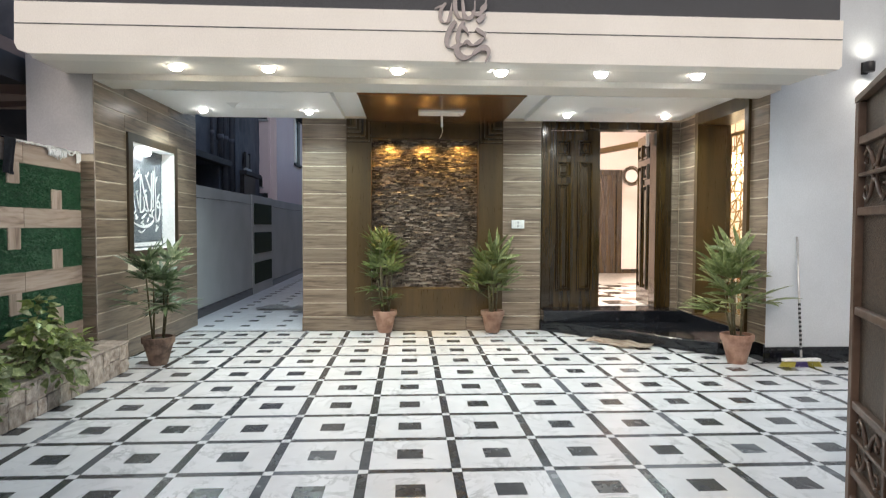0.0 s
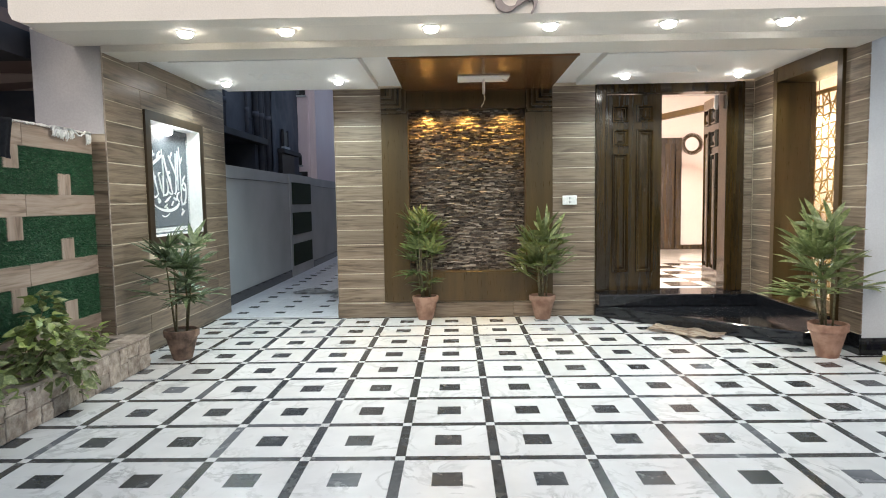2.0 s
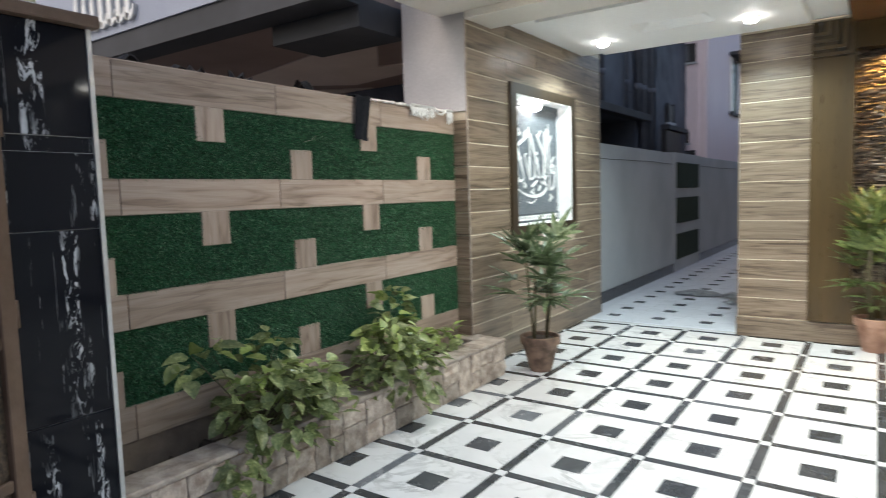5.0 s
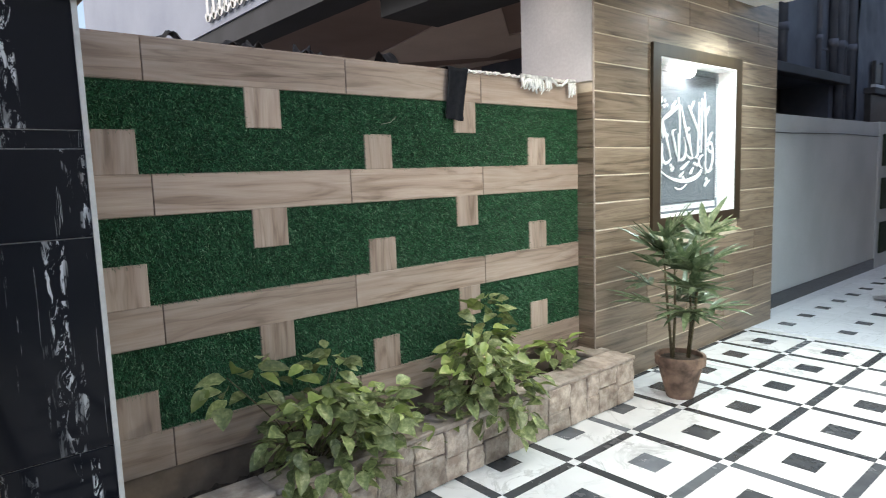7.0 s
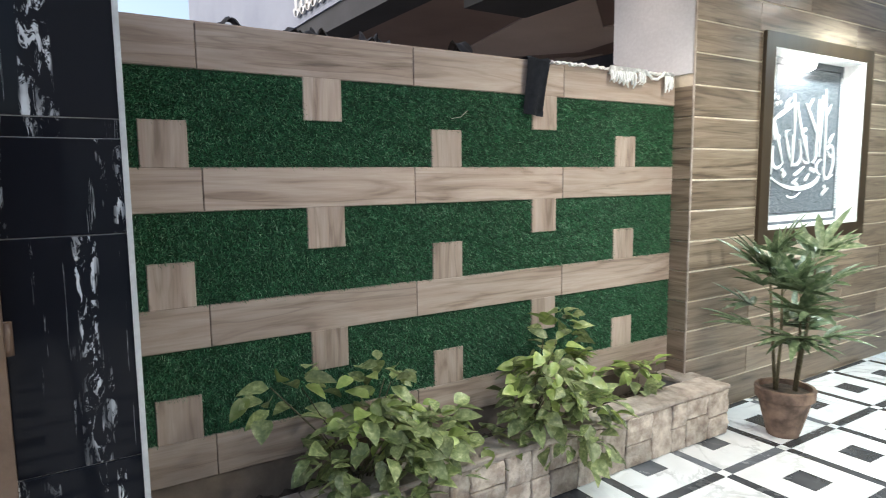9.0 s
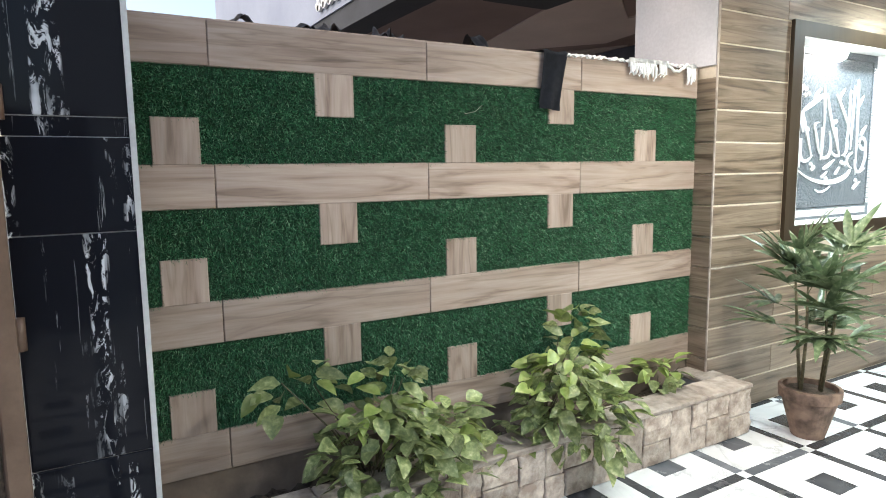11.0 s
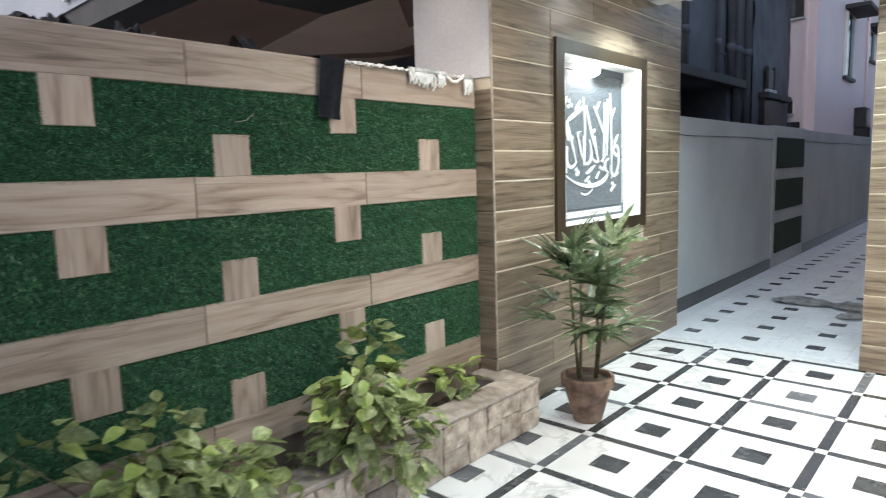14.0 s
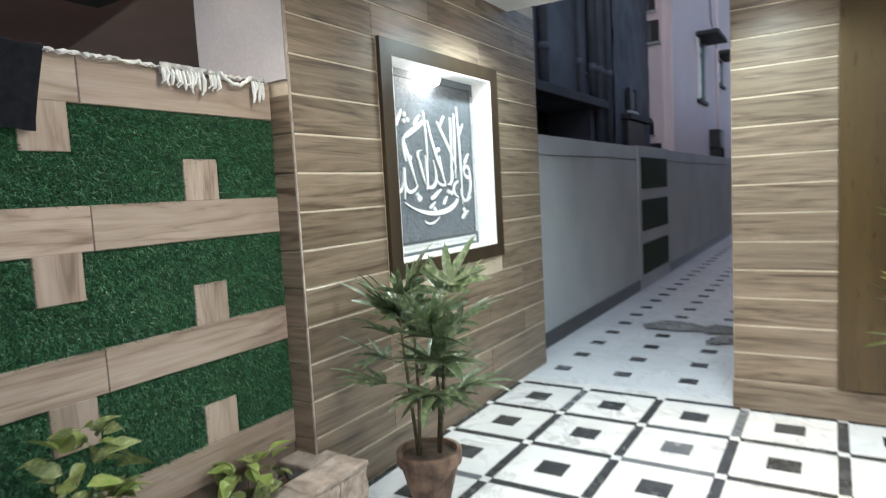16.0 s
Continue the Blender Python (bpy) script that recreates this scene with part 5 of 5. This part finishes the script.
def potted_palm(place, top, spread, canes, fronds, seed, material, label, pot_label, low=0.45, pot=(0.105, 0.155, 0.29), lean=1.0, clay=M_CLAY, lift=0):
    r = random.Random(seed)
    a, b, h = pot
    pot_ob = thing("plant_pot", place, pot_label, "plant pot", "potted palms", turn=r.uniform(0, 360))
    part("body", lathe([(a * 0.96, 0.0), (a, 0.006), (b * 0.90, h * 0.76), (b * 0.90, h * 0.78), (b * 1.0, h * 0.785), (b * 1.02, h * 0.98), (b * 0.99, h), (b * 0.88, h), (b * 0.86, h * 0.88)], 32), clay, pot_ob, smooth=False)
    part("soil", lathe([(b * 0.85, h * 0.84), (b * 0.84, h * 0.90), (b * 0.3, h * 0.915)], 24), M_SOIL, pot_ob)
    plant = thing("potted_palm", (place[0], place[1], place[2] + h * 0.90), label, "plant", "potted palms")
    tall = top - place[2] - h * 0.90
    tips = []
    for k in range(canes):
        ang, reach = r.uniform(0, 2 * math.pi), r.uniform(0.03, 0.16) * lean
        hgt = tall * r.uniform(0.50, 0.80) if k else tall * 0.80
        base = Vector((0.05 * math.cos(ang + 0.4), 0.05 * math.sin(ang + 0.4), -0.02))
        tip = Vector((reach * math.cos(ang), reach * math.sin(ang), hgt))
        mid = (base + tip) / 2 + Vector((r.uniform(-0.02, 0.02), r.uniform(-0.02, 0.02), 0))
        part("cane", tube(bmesh.new(), [base, mid, tip], [0.010, 0.009, 0.005], 7), M_CANE, plant, smooth=True)
        tips.append((base, mid, tip))
    meshes = FRONDS[material.name]
    for k in range(fronds):
        base, mid, tip = tips[k % canes]
        t = 1 - (1 - low) * (r.random() ** 1.2)
        p = mid.lerp(tip, (t - 0.5) * 2) if t > 0.5 else base.lerp(mid, t * 2)
        ang = 137.5 * k + r.uniform(-25, 25)
        rise = 62 * (t - low) / (1 - low) - 8 + lift + r.uniform(-14, 14)
        size = spread / 0.72 * r.uniform(0.75, 1.12)
        piece("frond", meshes[k % 5], plant, pose(*p, 0, -rise, ang) @ Matrix.Diagonal((size, size, size, 1)))
    return plant


potted_palm((-2.225, 2.83, 0), 1.20, 0.72, 4, 36, 11, M_PALM, "leafy green palm on bare canes in a clay pot", "weathered terracotta pot beside the clad wall", 0.46, (0.085, 0.155, 0.28), 0.75, M_CLAYDARK, 6)
potted_palm((-0.05, 4.655, 0), 1.40, 0.70, 6, 34, 12, M_PALMDARK, "tall slender green palm before the stone panel", "terracotta pot before the stone panel", 0.22, (0.088, 0.155, 0.285), lift=6)
potted_palm((1.355, 4.61, 0), 1.04, 0.95, 5, 26, 13, M_PALMBROAD, "low spreading green palm before the stone panel", "stained terracotta pot before the stone panel", 0.25, (0.088, 0.155, 0.285), lift=14)
potted_palm((3.60, 2.67, 0), 1.28, 0.84, 6, 30, 14, M_PALMBROAD, "spreading green palm beside the granite step", "clean terracotta pot beside the granite step", 0.40, (0.09, 0.16, 0.30), lift=12)

# ---- planter shrubs ----
def leaf_mesh(seed, material, long=0.085, wide=0.052):
    r = random.Random(seed)
    bm = bmesh.new()
    rows = []
    bend = r.uniform(0.1, 0.35)
    for s in range(6):
        t = s / 5
        half = wide / 2 * (math.sin(math.pi * t ** 0.75) ** 0.85 if 0 < t < 1 else 0.02)
        z = -bend * long * t * t
        rows.append([bm.verts.new((long * t, -half, z + half * 0.35)), bm.verts.new((long * t, 0, z)), bm.verts.new((long * t, half, z + half * 0.35 + r.uniform(-0.003, 0.003)))])
    for a, b in zip(rows, rows[1:]):
        bm.faces.new((a[0], a[1], b[1], b[0]))
        bm.faces.new((a[1], a[2], b[2], b[1]))
    return mesh_of("leaf", bm, material, True)


LEAVES = [leaf_mesh(70 + k, M_LEAF, 0.092 + 0.010 * (k % 3), 0.060 + 0.007 * (k % 2)) for k in range(4)] + [leaf_mesh(80, M_YOUNGLEAF, 0.095, 0.06)]


def shrub(place, blobs, seed, label, young=0.12):
    """Stems from the soil with leaves round lumps given as (centre, radii, count) in the shrub's own frame."""
    r = random.Random(seed)
    ob = thing("planter_shrub", place, label, "shrub", "planter shrubs")
    for c, rad, count in blobs:
        c = Vector(c)
        for k in range(max(2, count // 14)):
            e = c + Vector((r.uniform(-1, 1) * rad[0], r.uniform(-1, 1) * rad[1], r.uniform(-0.3, 0.8) * rad[2])) * 0.8
            m = Vector((e.x * 0.4, e.y * 0.45, max(0.02, e.z * 0.55)))
            part("stem", tube(bmesh.new(), [(0.02 * r.uniform(-1, 1), 0.03 * r.uniform(-1, 1), -0.03), m, e], [0.006, 0.004, 0.002], 5), M_CANE, ob, smooth=True)
        for k in range(count):
            d = Vector((r.gauss(0, 1), r.gauss(0, 1), r.gauss(0, 1) + 0.25)).normalized()
            q = r.uniform(0.5, 1.05)
            p = c + Vector((d.x * rad[0], d.y * rad[1], d.z * rad[2])) * q * 1.15
            yaw = math.degrees(math.atan2(d.y, d.x)) + r.uniform(-50, 50)
            size = r.uniform(0.65, 1.18) if count > 16 else r.uniform(0.95, 1.2)
            me = LEAVES[4] if d.z > 0.3 and r.random() < young * 3 else LEAVES[k % 4]
            piece("leaf", me, ob, pose(*p, r.uniform(-45, 45), r.uniform(-30, 38), yaw) @ Matrix.Diagonal((size, size, size, 1)))
    return ob


shrub((-2.60, 0.37, 0.20), [((0.12, 0.02, 0.20), (0.17, 0.25, 0.20), 230), ((0.12, 0.24, 0.16), (0.18, 0.18, 0.20), 120), ((0.03, -0.30, 0.47), (0.05, 0.16, 0.09), 16), ((0.02, 0.10, 0.46), (0.07, 0.13, 0.07), 20), ((0.25, -0.28, -0.02), (0.06, 0.07, 0.10), 20)], 21,
      "bushy shrub with mottled yellow green leaves in the planter")
shrub((-2.60, 1.26, 0.20), [((0.12, 0.04, 0.24), (0.16, 0.23, 0.22), 220), ((0.20, 0.16, 0.12), (0.14, 0.15, 0.22), 110), ((0.04, 0.16, 0.50), (0.06, 0.09, 0.13), 34), ((0.05, -0.27, 0.06), (0.12, 0.14, 0.07), 34)], 22,
      "taller leafy shrub with mottled green leaves in the planter", 0.2)
shrub((-2.66, 2.12, 0.20), [((0.02, -0.02, 0.16), (0.08, 0.14, 0.08), 34)], 23, "small fresh green seedling plant near the planter end", 0.4)

# ---- things on the garden wall ----
trouser = grid_sheet(10, 30, lambda u, v: (
    (-2.98 + 0.20 * (v / 0.42) if v < 0.42 else FENCE_X + 0.020 + 0.014 * math.sin(u * 9 + v * 4) * (v - 0.42) + (0.006 if v > 0.94 else 0)),
    1.392 + 0.148 * u - ((0.05 + 0.05 * u) * (v - 0.42) if v > 0.42 else 0),
    2.052 + 0.006 * math.sin(u * 8) if v < 0.42 else 2.052 - (0.275 + 0.012 * u) * (v - 0.42) / 0.58))
single("black_garment", thicken(trouser, 0.008), M_BLACKCLOTH, "black cloth garment hung over the garden wall", "clothing", smooth=True)

shawl = thing("white_shawl", (0, 0, 0), "white fringed cloth laid along the garden wall top", "cloth")
cl = grid_sheet(110, 8, lambda u, v: (-2.90 + 0.135 * v + 0.004 * math.sin(u * 150), 1.53 + 0.93 * u,
                                     2.046 + 0.010 * abs(math.sin(u * 70 + 2 * math.sin(u * 31))) + 0.006 * noise.noise((u * 40, v * 3, 1)) - (0.018 if v > 0.85 else 0)))
part("cloth", thicken(cl, 0.008), M_WHITECLOTH, shawl, smooth=True)
for y0, y1, d in ((1.955, 2.235, 0.040), (2.40, 2.475, 0.030)):
    sh = grid_sheet(26, 6, lambda u, v: (FENCE_X + 0.024 + 0.010 * math.sin(u * 34 + y0 * 9) * (0.3 + v), y0 + (y1 - y0) * u, 2.056 - d * v * (0.85 + 0.35 * math.sin(u * 11 + y0))))
    part("hanging_fold", thicken(sh, 0.006), M_WHITECLOTH, shawl, smooth=True)
r = random.Random(31)
for y0, y1, low in ((1.965, 2.165, 0.075), (2.18, 2.235, 0.055), (2.40, 2.475, 0.085)):
    tassel = bmesh.new()
    for k in range(int((y1 - y0) / 0.017)):
        y = y0 + 0.017 * k + r.uniform(-0.004, 0.004)
        z, fall = 2.030, low * r.uniform(0.75, 1.15)
        tube(tassel, [(FENCE_X + 0.030, y, z), (FENCE_X + 0.034, y + r.uniform(-0.006, 0.006), z - fall * 0.3), (FENCE_X + 0.031, y + r.uniform(-0.010, 0.010), z - fall * 0.75),
                      (FENCE_X + 0.027, y + r.uniform(-0.014, 0.014), z - fall)], [0.006, 0.0085, 0.0075, 0.004], 6)
    tagged(part("fringe", tassel, M_WHITECLOTH, shawl), kind="stuff")
loop = tube(bmesh.new(), [(FENCE_X + 0.024, 2.235 + 0.02 * k, 2.050 - 0.040 * math.sin(math.pi * k / 8) - 0.006 * (k % 2)) for k in range(9)], 0.008, 6)
part("hanging_loop", loop, M_WHITECLOTH, shawl, smooth=True)


def scrap(place, size, turn, seed):
    r0 = random.Random(seed)
    k0 = r0.uniform(0, 9)
    bm = grid_sheet(9, 7, lambda u, v: ((u - 0.5) * size, (v - 0.5) * size * 0.6, size * 0.34 * (1 - abs(2 * u - 1)) + size * 0.30 * noise.noise((u * 3 + k0, v * 3, k0)) + size * 0.05))
    ob = single("black_scrap", thicken(bm, 0.006), M_BLACK, "crumpled black plastic scrap on the garden wall top", "scrap", "wall top scraps", smooth=True)
    ob.matrix_world = pose(*place, 0, 0, turn)


for k, (y, s) in enumerate(((0.02, 0.13), (0.26, 0.10), (0.40, 0.14), (0.62, 0.13), (0.70, 0.10), (1.10, 0.14), (0.33, 0.09))):
    scrap((-2.95 + 0.02 * (k % 2), y, 2.045), s, 70 + 25 * k, k)

single("dry_straw", tube(bmesh.new(), [(FENCE_X + 0.022, 0.94, 1.735), (FENCE_X + 0.03, 0.99, 1.745), (FENCE_X + 0.024, 1.03, 1.775)], 0.0013, 5), M_PLANTER, "pale dry straw caught in the green turf", "straw")
lantern = thing("pillar_lantern", (-2.60, -0.60, 2.075), "cream glass lantern on a white base on the gate pillar", "lamp")
part("base", soft_box(-0.09, 0.09, -0.09, 0.09, 0, 0.05, 0.006), M_WHITE, lantern)
part("glass", prism([(-0.075, -0.075), (0.075, -0.075), (0.075, 0.075), (-0.075, 0.075)], 0.05, 0.19, 0.01), M_LAMPGLASS, lantern)
part("roof", lathe([(0.17, 0.19), (0.16, 0.205), (0.03, 0.29), (0.01, 0.31)], 4), M_LAMPGLASS, lantern)

letters = thing("porch_lettering", (-6.35, 1.74, 3.12), "white raised metal lettering on the neighbouring blue wall", "sign")
bm = bmesh.new()
for k in range(7):
    y = -0.5 + 0.16 * k
    stroke(bm, 0, (y, 0.02), (y + 0.03, 0.2), (y - 0.03, 0.3), (y + 0.05, 0.46 - 0.05 * (k % 3)), 0.07, 0.03, 8)
    stroke(bm, 0, (y - 0.06, 0.10), (y, 0.0), (y + 0.08, 0.02), (y + 0.12, 0.14), 0.06, 0.03, 8)
bmesh.ops.rotate(bm, verts=bm.verts[:], cent=(0, 0, 0), matrix=Matrix.Rotation(radians(-90), 3, "Z"))
part("lettering", bm, M_WHITE, letters)

# ---- broom, mat, lane clutter ----
broom = thing("floor_broom", (4.15, 2.47, 0), "long-handled push broom with yellow and purple bristles against the wall", "broom")
part("head", soft_box(-0.19, 0.19, -0.03, 0.03, 0.055, 0.085, 0.008, 2), M_WHITE, broom)
for x0, x1, m in ((-0.21, -0.07, M_YELLOW), (-0.07, 0.07, M_PURPLE), (0.07, 0.21, M_YELLOW)):
    bm = bmesh.new()
    rr = random.Random(int(x0 * 100) + 77)
    for k in range(60):
        a = rr.uniform(x0, x1)
        y = rr.uniform(-0.025, 0.025)
        tube(bm, [(a * 0.88, y, 0.056), (a * 1.02 + rr.uniform(-0.01, 0.01), y * 1.6, 0.002)], 0.0035, 4)
    tagged(part("bristles", bm, m, broom), kind="stuff")
TIP = Vector((0.065, 0.215, 1.285))
part("handle", tube(bmesh.new(), [(0, 0, 0.08), TIP], 0.012, 10), M_STEEL, broom, "grey metal handle", smooth=True)
coil = bmesh.new()
for k in range(11):
    t0 = 0.07 + 0.036 * k
    tube(coil, [TIP * t0 + Vector((0, 0, 0.08 * (1 - t0))), TIP * (t0 + 0.018) + Vector((0, 0, 0.08 * (1 - t0)))], 0.0128, 10)
part("grip_stripes", coil, M_BLACK, broom, "black spiral stripes on the handle")

mat = grid_sheet(34, 18, lambda u, v: (0.72 * (u - 0.5), 0.34 * (v - 0.5) + 0.04 * math.sin(u * 7),
                                      0.012 + 0.028 * abs(noise.noise((u * 5, v * 4, 2.5))) + 0.030 * max(0, math.sin(u * 9 + v * 2.5)) * (0.4 + 0.6 * v)))
ob = single("door_mat", thicken(mat, 0.008), M_MAT, "rumpled striped beige cotton mat beside the step", "mat", smooth=True)
ob.matrix_world = pose(2.72, 3.68, 0.002, 0, 0, -43)

for k, (x, y, a, b) in enumerate(((-1.95, 6.95, 0.62, 0.34), (-1.50, 6.9, 0.34, 0.30), (-1.42, 6.45, 0.30, 0.14))):
    bm = grid_sheet(20, 14, lambda u, v: (a * (u - 0.5) * (0.8 + 0.2 * math.sin(v * 3.1)), b * (v - 0.5) * (0.75 + 0.25 * math.sin(u * 3.1)), 0.012 + 0.05 * math.sin(math.pi * u) * math.sin(math.pi * v) + 0.03 * abs(noise.noise((u * 4, v * 4, k * 3.0)))))
    s = single("floor_sack", thicken(bm, 0.006), M_GREYCLOTH, "crumpled grey sack lying on the lane floor", "sack", "lane sacks", smooth=True)
    s.matrix_world = pose(x, y, 0.002, 0, 0, 12 * k)
cable = bmesh.new()
tube(cable, [(-2.842, 5.33 + k * 0.42, 1.80 - 0.007 * math.sin(k * 0.8) - 0.002 * (k % 3)) for k in range(48)], 0.0045, 6)
single("wall_cable", cable, M_BLACK, "thin dark cable sagging along the lane wall", "cable", smooth=True)

unit = thing("air_conditioner", (-2.98, 16.9, 1.975), "grey outdoor air conditioner unit on the lane wall", "air conditioner")
part("case", soft_box(-0.2, 0.12, -0.35, 0.35, 0.22, 0.66, 0.015), M_DARKSLAB, unit)
part("grille", lathe([(0.2, 0.0), (0.2, 0.012), (0.05, 0.014)], 24), M_BED, unit).matrix_basis = pose(0.12, 0.05, 0.44, 0, 90, 0)
part("bracket", boxes((-0.2, 0.14, -0.3, -0.26, 0.0, 0.22)), M_DARKSLAB, unit)
part("bracket", boxes((-0.2, 0.14, 0.26, 0.3, 0.0, 0.22)), M_DARKSLAB, unit)

# ---- things inside ----
mirror = thing("round_mirror", (5.48, 10.995, 2.57), "round mirror with a woven brown sunburst rim on the hall wall", "mirror")
bm = bmesh.new()
for k in range(40):
    a = 2 * math.pi * k / 40
    tube(bm, [(0.15 * math.cos(a), -0.01, 0.15 * math.sin(a)), (0.235 * math.cos(a + 0.12), -0.025, 0.235 * math.sin(a + 0.12))], 0.012, 5)
part("rim", bm, M_BROWN, mirror)
part("glass", lathe([(0.155, 0.0), (0.155, 0.012)], 32), M_MIRROR, mirror).matrix_basis = pose(0, 0, 0, 90, 0, 0)
vase = thing("flower_vase", (4.42, 4.22, 0.24), "white vase of red flowers on the window sill", "vase")
part("body", lathe([(0.06, 0), (0.09, 0.10), (0.10, 0.25), (0.05, 0.42), (0.06, 0.47)], 20), M_WHITE, vase, smooth=True)
bm = bmesh.new()
rr = random.Random(8)
for k in range(16):
    bmesh.ops.create_icosphere(bm, subdivisions=1, radius=rr.uniform(0.025, 0.045), matrix=pose(rr.uniform(-0.08, 0.08), rr.uniform(-0.12, 0.12), rr.uniform(0.50, 0.66), 0, 0, 30 * k))
part("blooms", bm, M_RED, vase, smooth=True)

# ---- marble floor pieces ----
def floor_meshes():
    half, s, q = (P - STRIP) / 2 - 0.0008, SQUARE / 2 + 0.0008, SQUARE / 2 - 0.0008
    bm = bmesh.new()
    o = [bm.verts.new((x, y, 0)) for x, y in ((-half, -half), (half, -half), (half, half), (-half, half))]
    i = [bm.verts.new((x, y, 0)) for x, y in ((-s, -s), (s, -s), (s, s), (-s, s))]
    ol = [bm.verts.new((v.co.x, v.co.y, -0.012)) for v in o]
    for k in range(4):
        bm.faces.new((o[k], o[(k + 1) % 4], i[(k + 1) % 4], i[k]))
        bm.faces.new((ol[k], ol[(k + 1) % 4], o[(k + 1) % 4], o[k]))
    cell = mesh_of("marble_tile", bm, M_MARBLE)
    square = mesh_of("dark_square", boxes((-q, q, -q, q, -0.012, 0)), M_DARKTILE)
    run, w = (P - STRIP) / 2 - 0.0008, STRIP / 2 - 0.0008
    strip = mesh_of("dark_strip", boxes((-run, run, -w, w, -0.012, 0)), M_DARKTILE)
    dot = mesh_of("marble_dot", boxes((-w, w, -w, w, -0.012, 0)), M_MARBLE)
    return cell, square, strip, dot


cell, square, strip, dot = floor_meshes()
for i in range(-6, 10):
    for j in range(-2, 10):
        x, y = i * P, j * P
        cx, cy = x + P / 2, y + P / 2
        if cy < 4.75 and cx > -2.75:
            if not (cx < -2.42 and cy < 2.2):
                piece("marble_tile", cell, floor, pose(cx, cy, 0, 0, 0, 90 * ((i * 3 + j) % 4)))
                piece("dark_square", square, floor, pose(cx, cy, 0))
        if y < 4.8:
            if cx > -2.75:
                piece("dark_strip", strip, floor, pose(cx, y, 0))
            if x > -2.7:
                piece("marble_dot", dot, floor, pose(x, y, 0))
        if cy < 4.75 and x > -2.7:
            piece("dark_strip", strip, floor, pose(x, cy, 0, 0, 0, 90))
# last border row under the back wall
piece("border_tile", mesh_of("border_tile", boxes((-2.66, 5.25, 4.80, 4.895, -0.012, 0)), M_MARBLE), floor, Matrix())

lx, ly = 0.49, 0.456
q = 0.065
bm = bmesh.new()
o = [bm.verts.new((x, y, 0)) for x, y in ((-lx / 2 + 0.0008, -ly / 2 + 0.0008), (lx / 2 - 0.0008, -ly / 2 + 0.0008), (lx / 2 - 0.0008, ly / 2 - 0.0008), (-lx / 2 + 0.0008, ly / 2 - 0.0008))]
n4 = [bm.verts.new((x, y, 0)) for x, y in ((-q, -q), (q, -q), (q, q), (-q, q))]
for k in range(4):
    bm.faces.new((o[k], o[(k + 1) % 4], n4[(k + 1) % 4], n4[k]))
lane_cell = mesh_of("lane_tile", bm, M_LANETILE)
lane_sq = mesh_of("dark_square", boxes((-q + 0.001, q - 0.001, -q + 0.001, q - 0.001, -0.012, 0)), M_DARKTILE)
for j in range(46):
    for i in range(4):
        x, y = -2.475 + lx * i, 4.90 + ly * (j + 0.5) + 0.1
        if i < 3:
            piece("dark_square", lane_sq, lane_floor, pose(x, y, 0))
            piece("lane_tile", lane_cell, lane_floor, pose(x, y, 0))
part("edge_tile", boxes((-2.85, -2.7215, 4.90, 26.0, -0.012, 0), (-1.2485, -1.13, 4.90, 26.0, -0.012, 0), (-2.7215, -1.2485, 4.90, 4.999, -0.012, 0)), M_LANETILE, lane_floor)
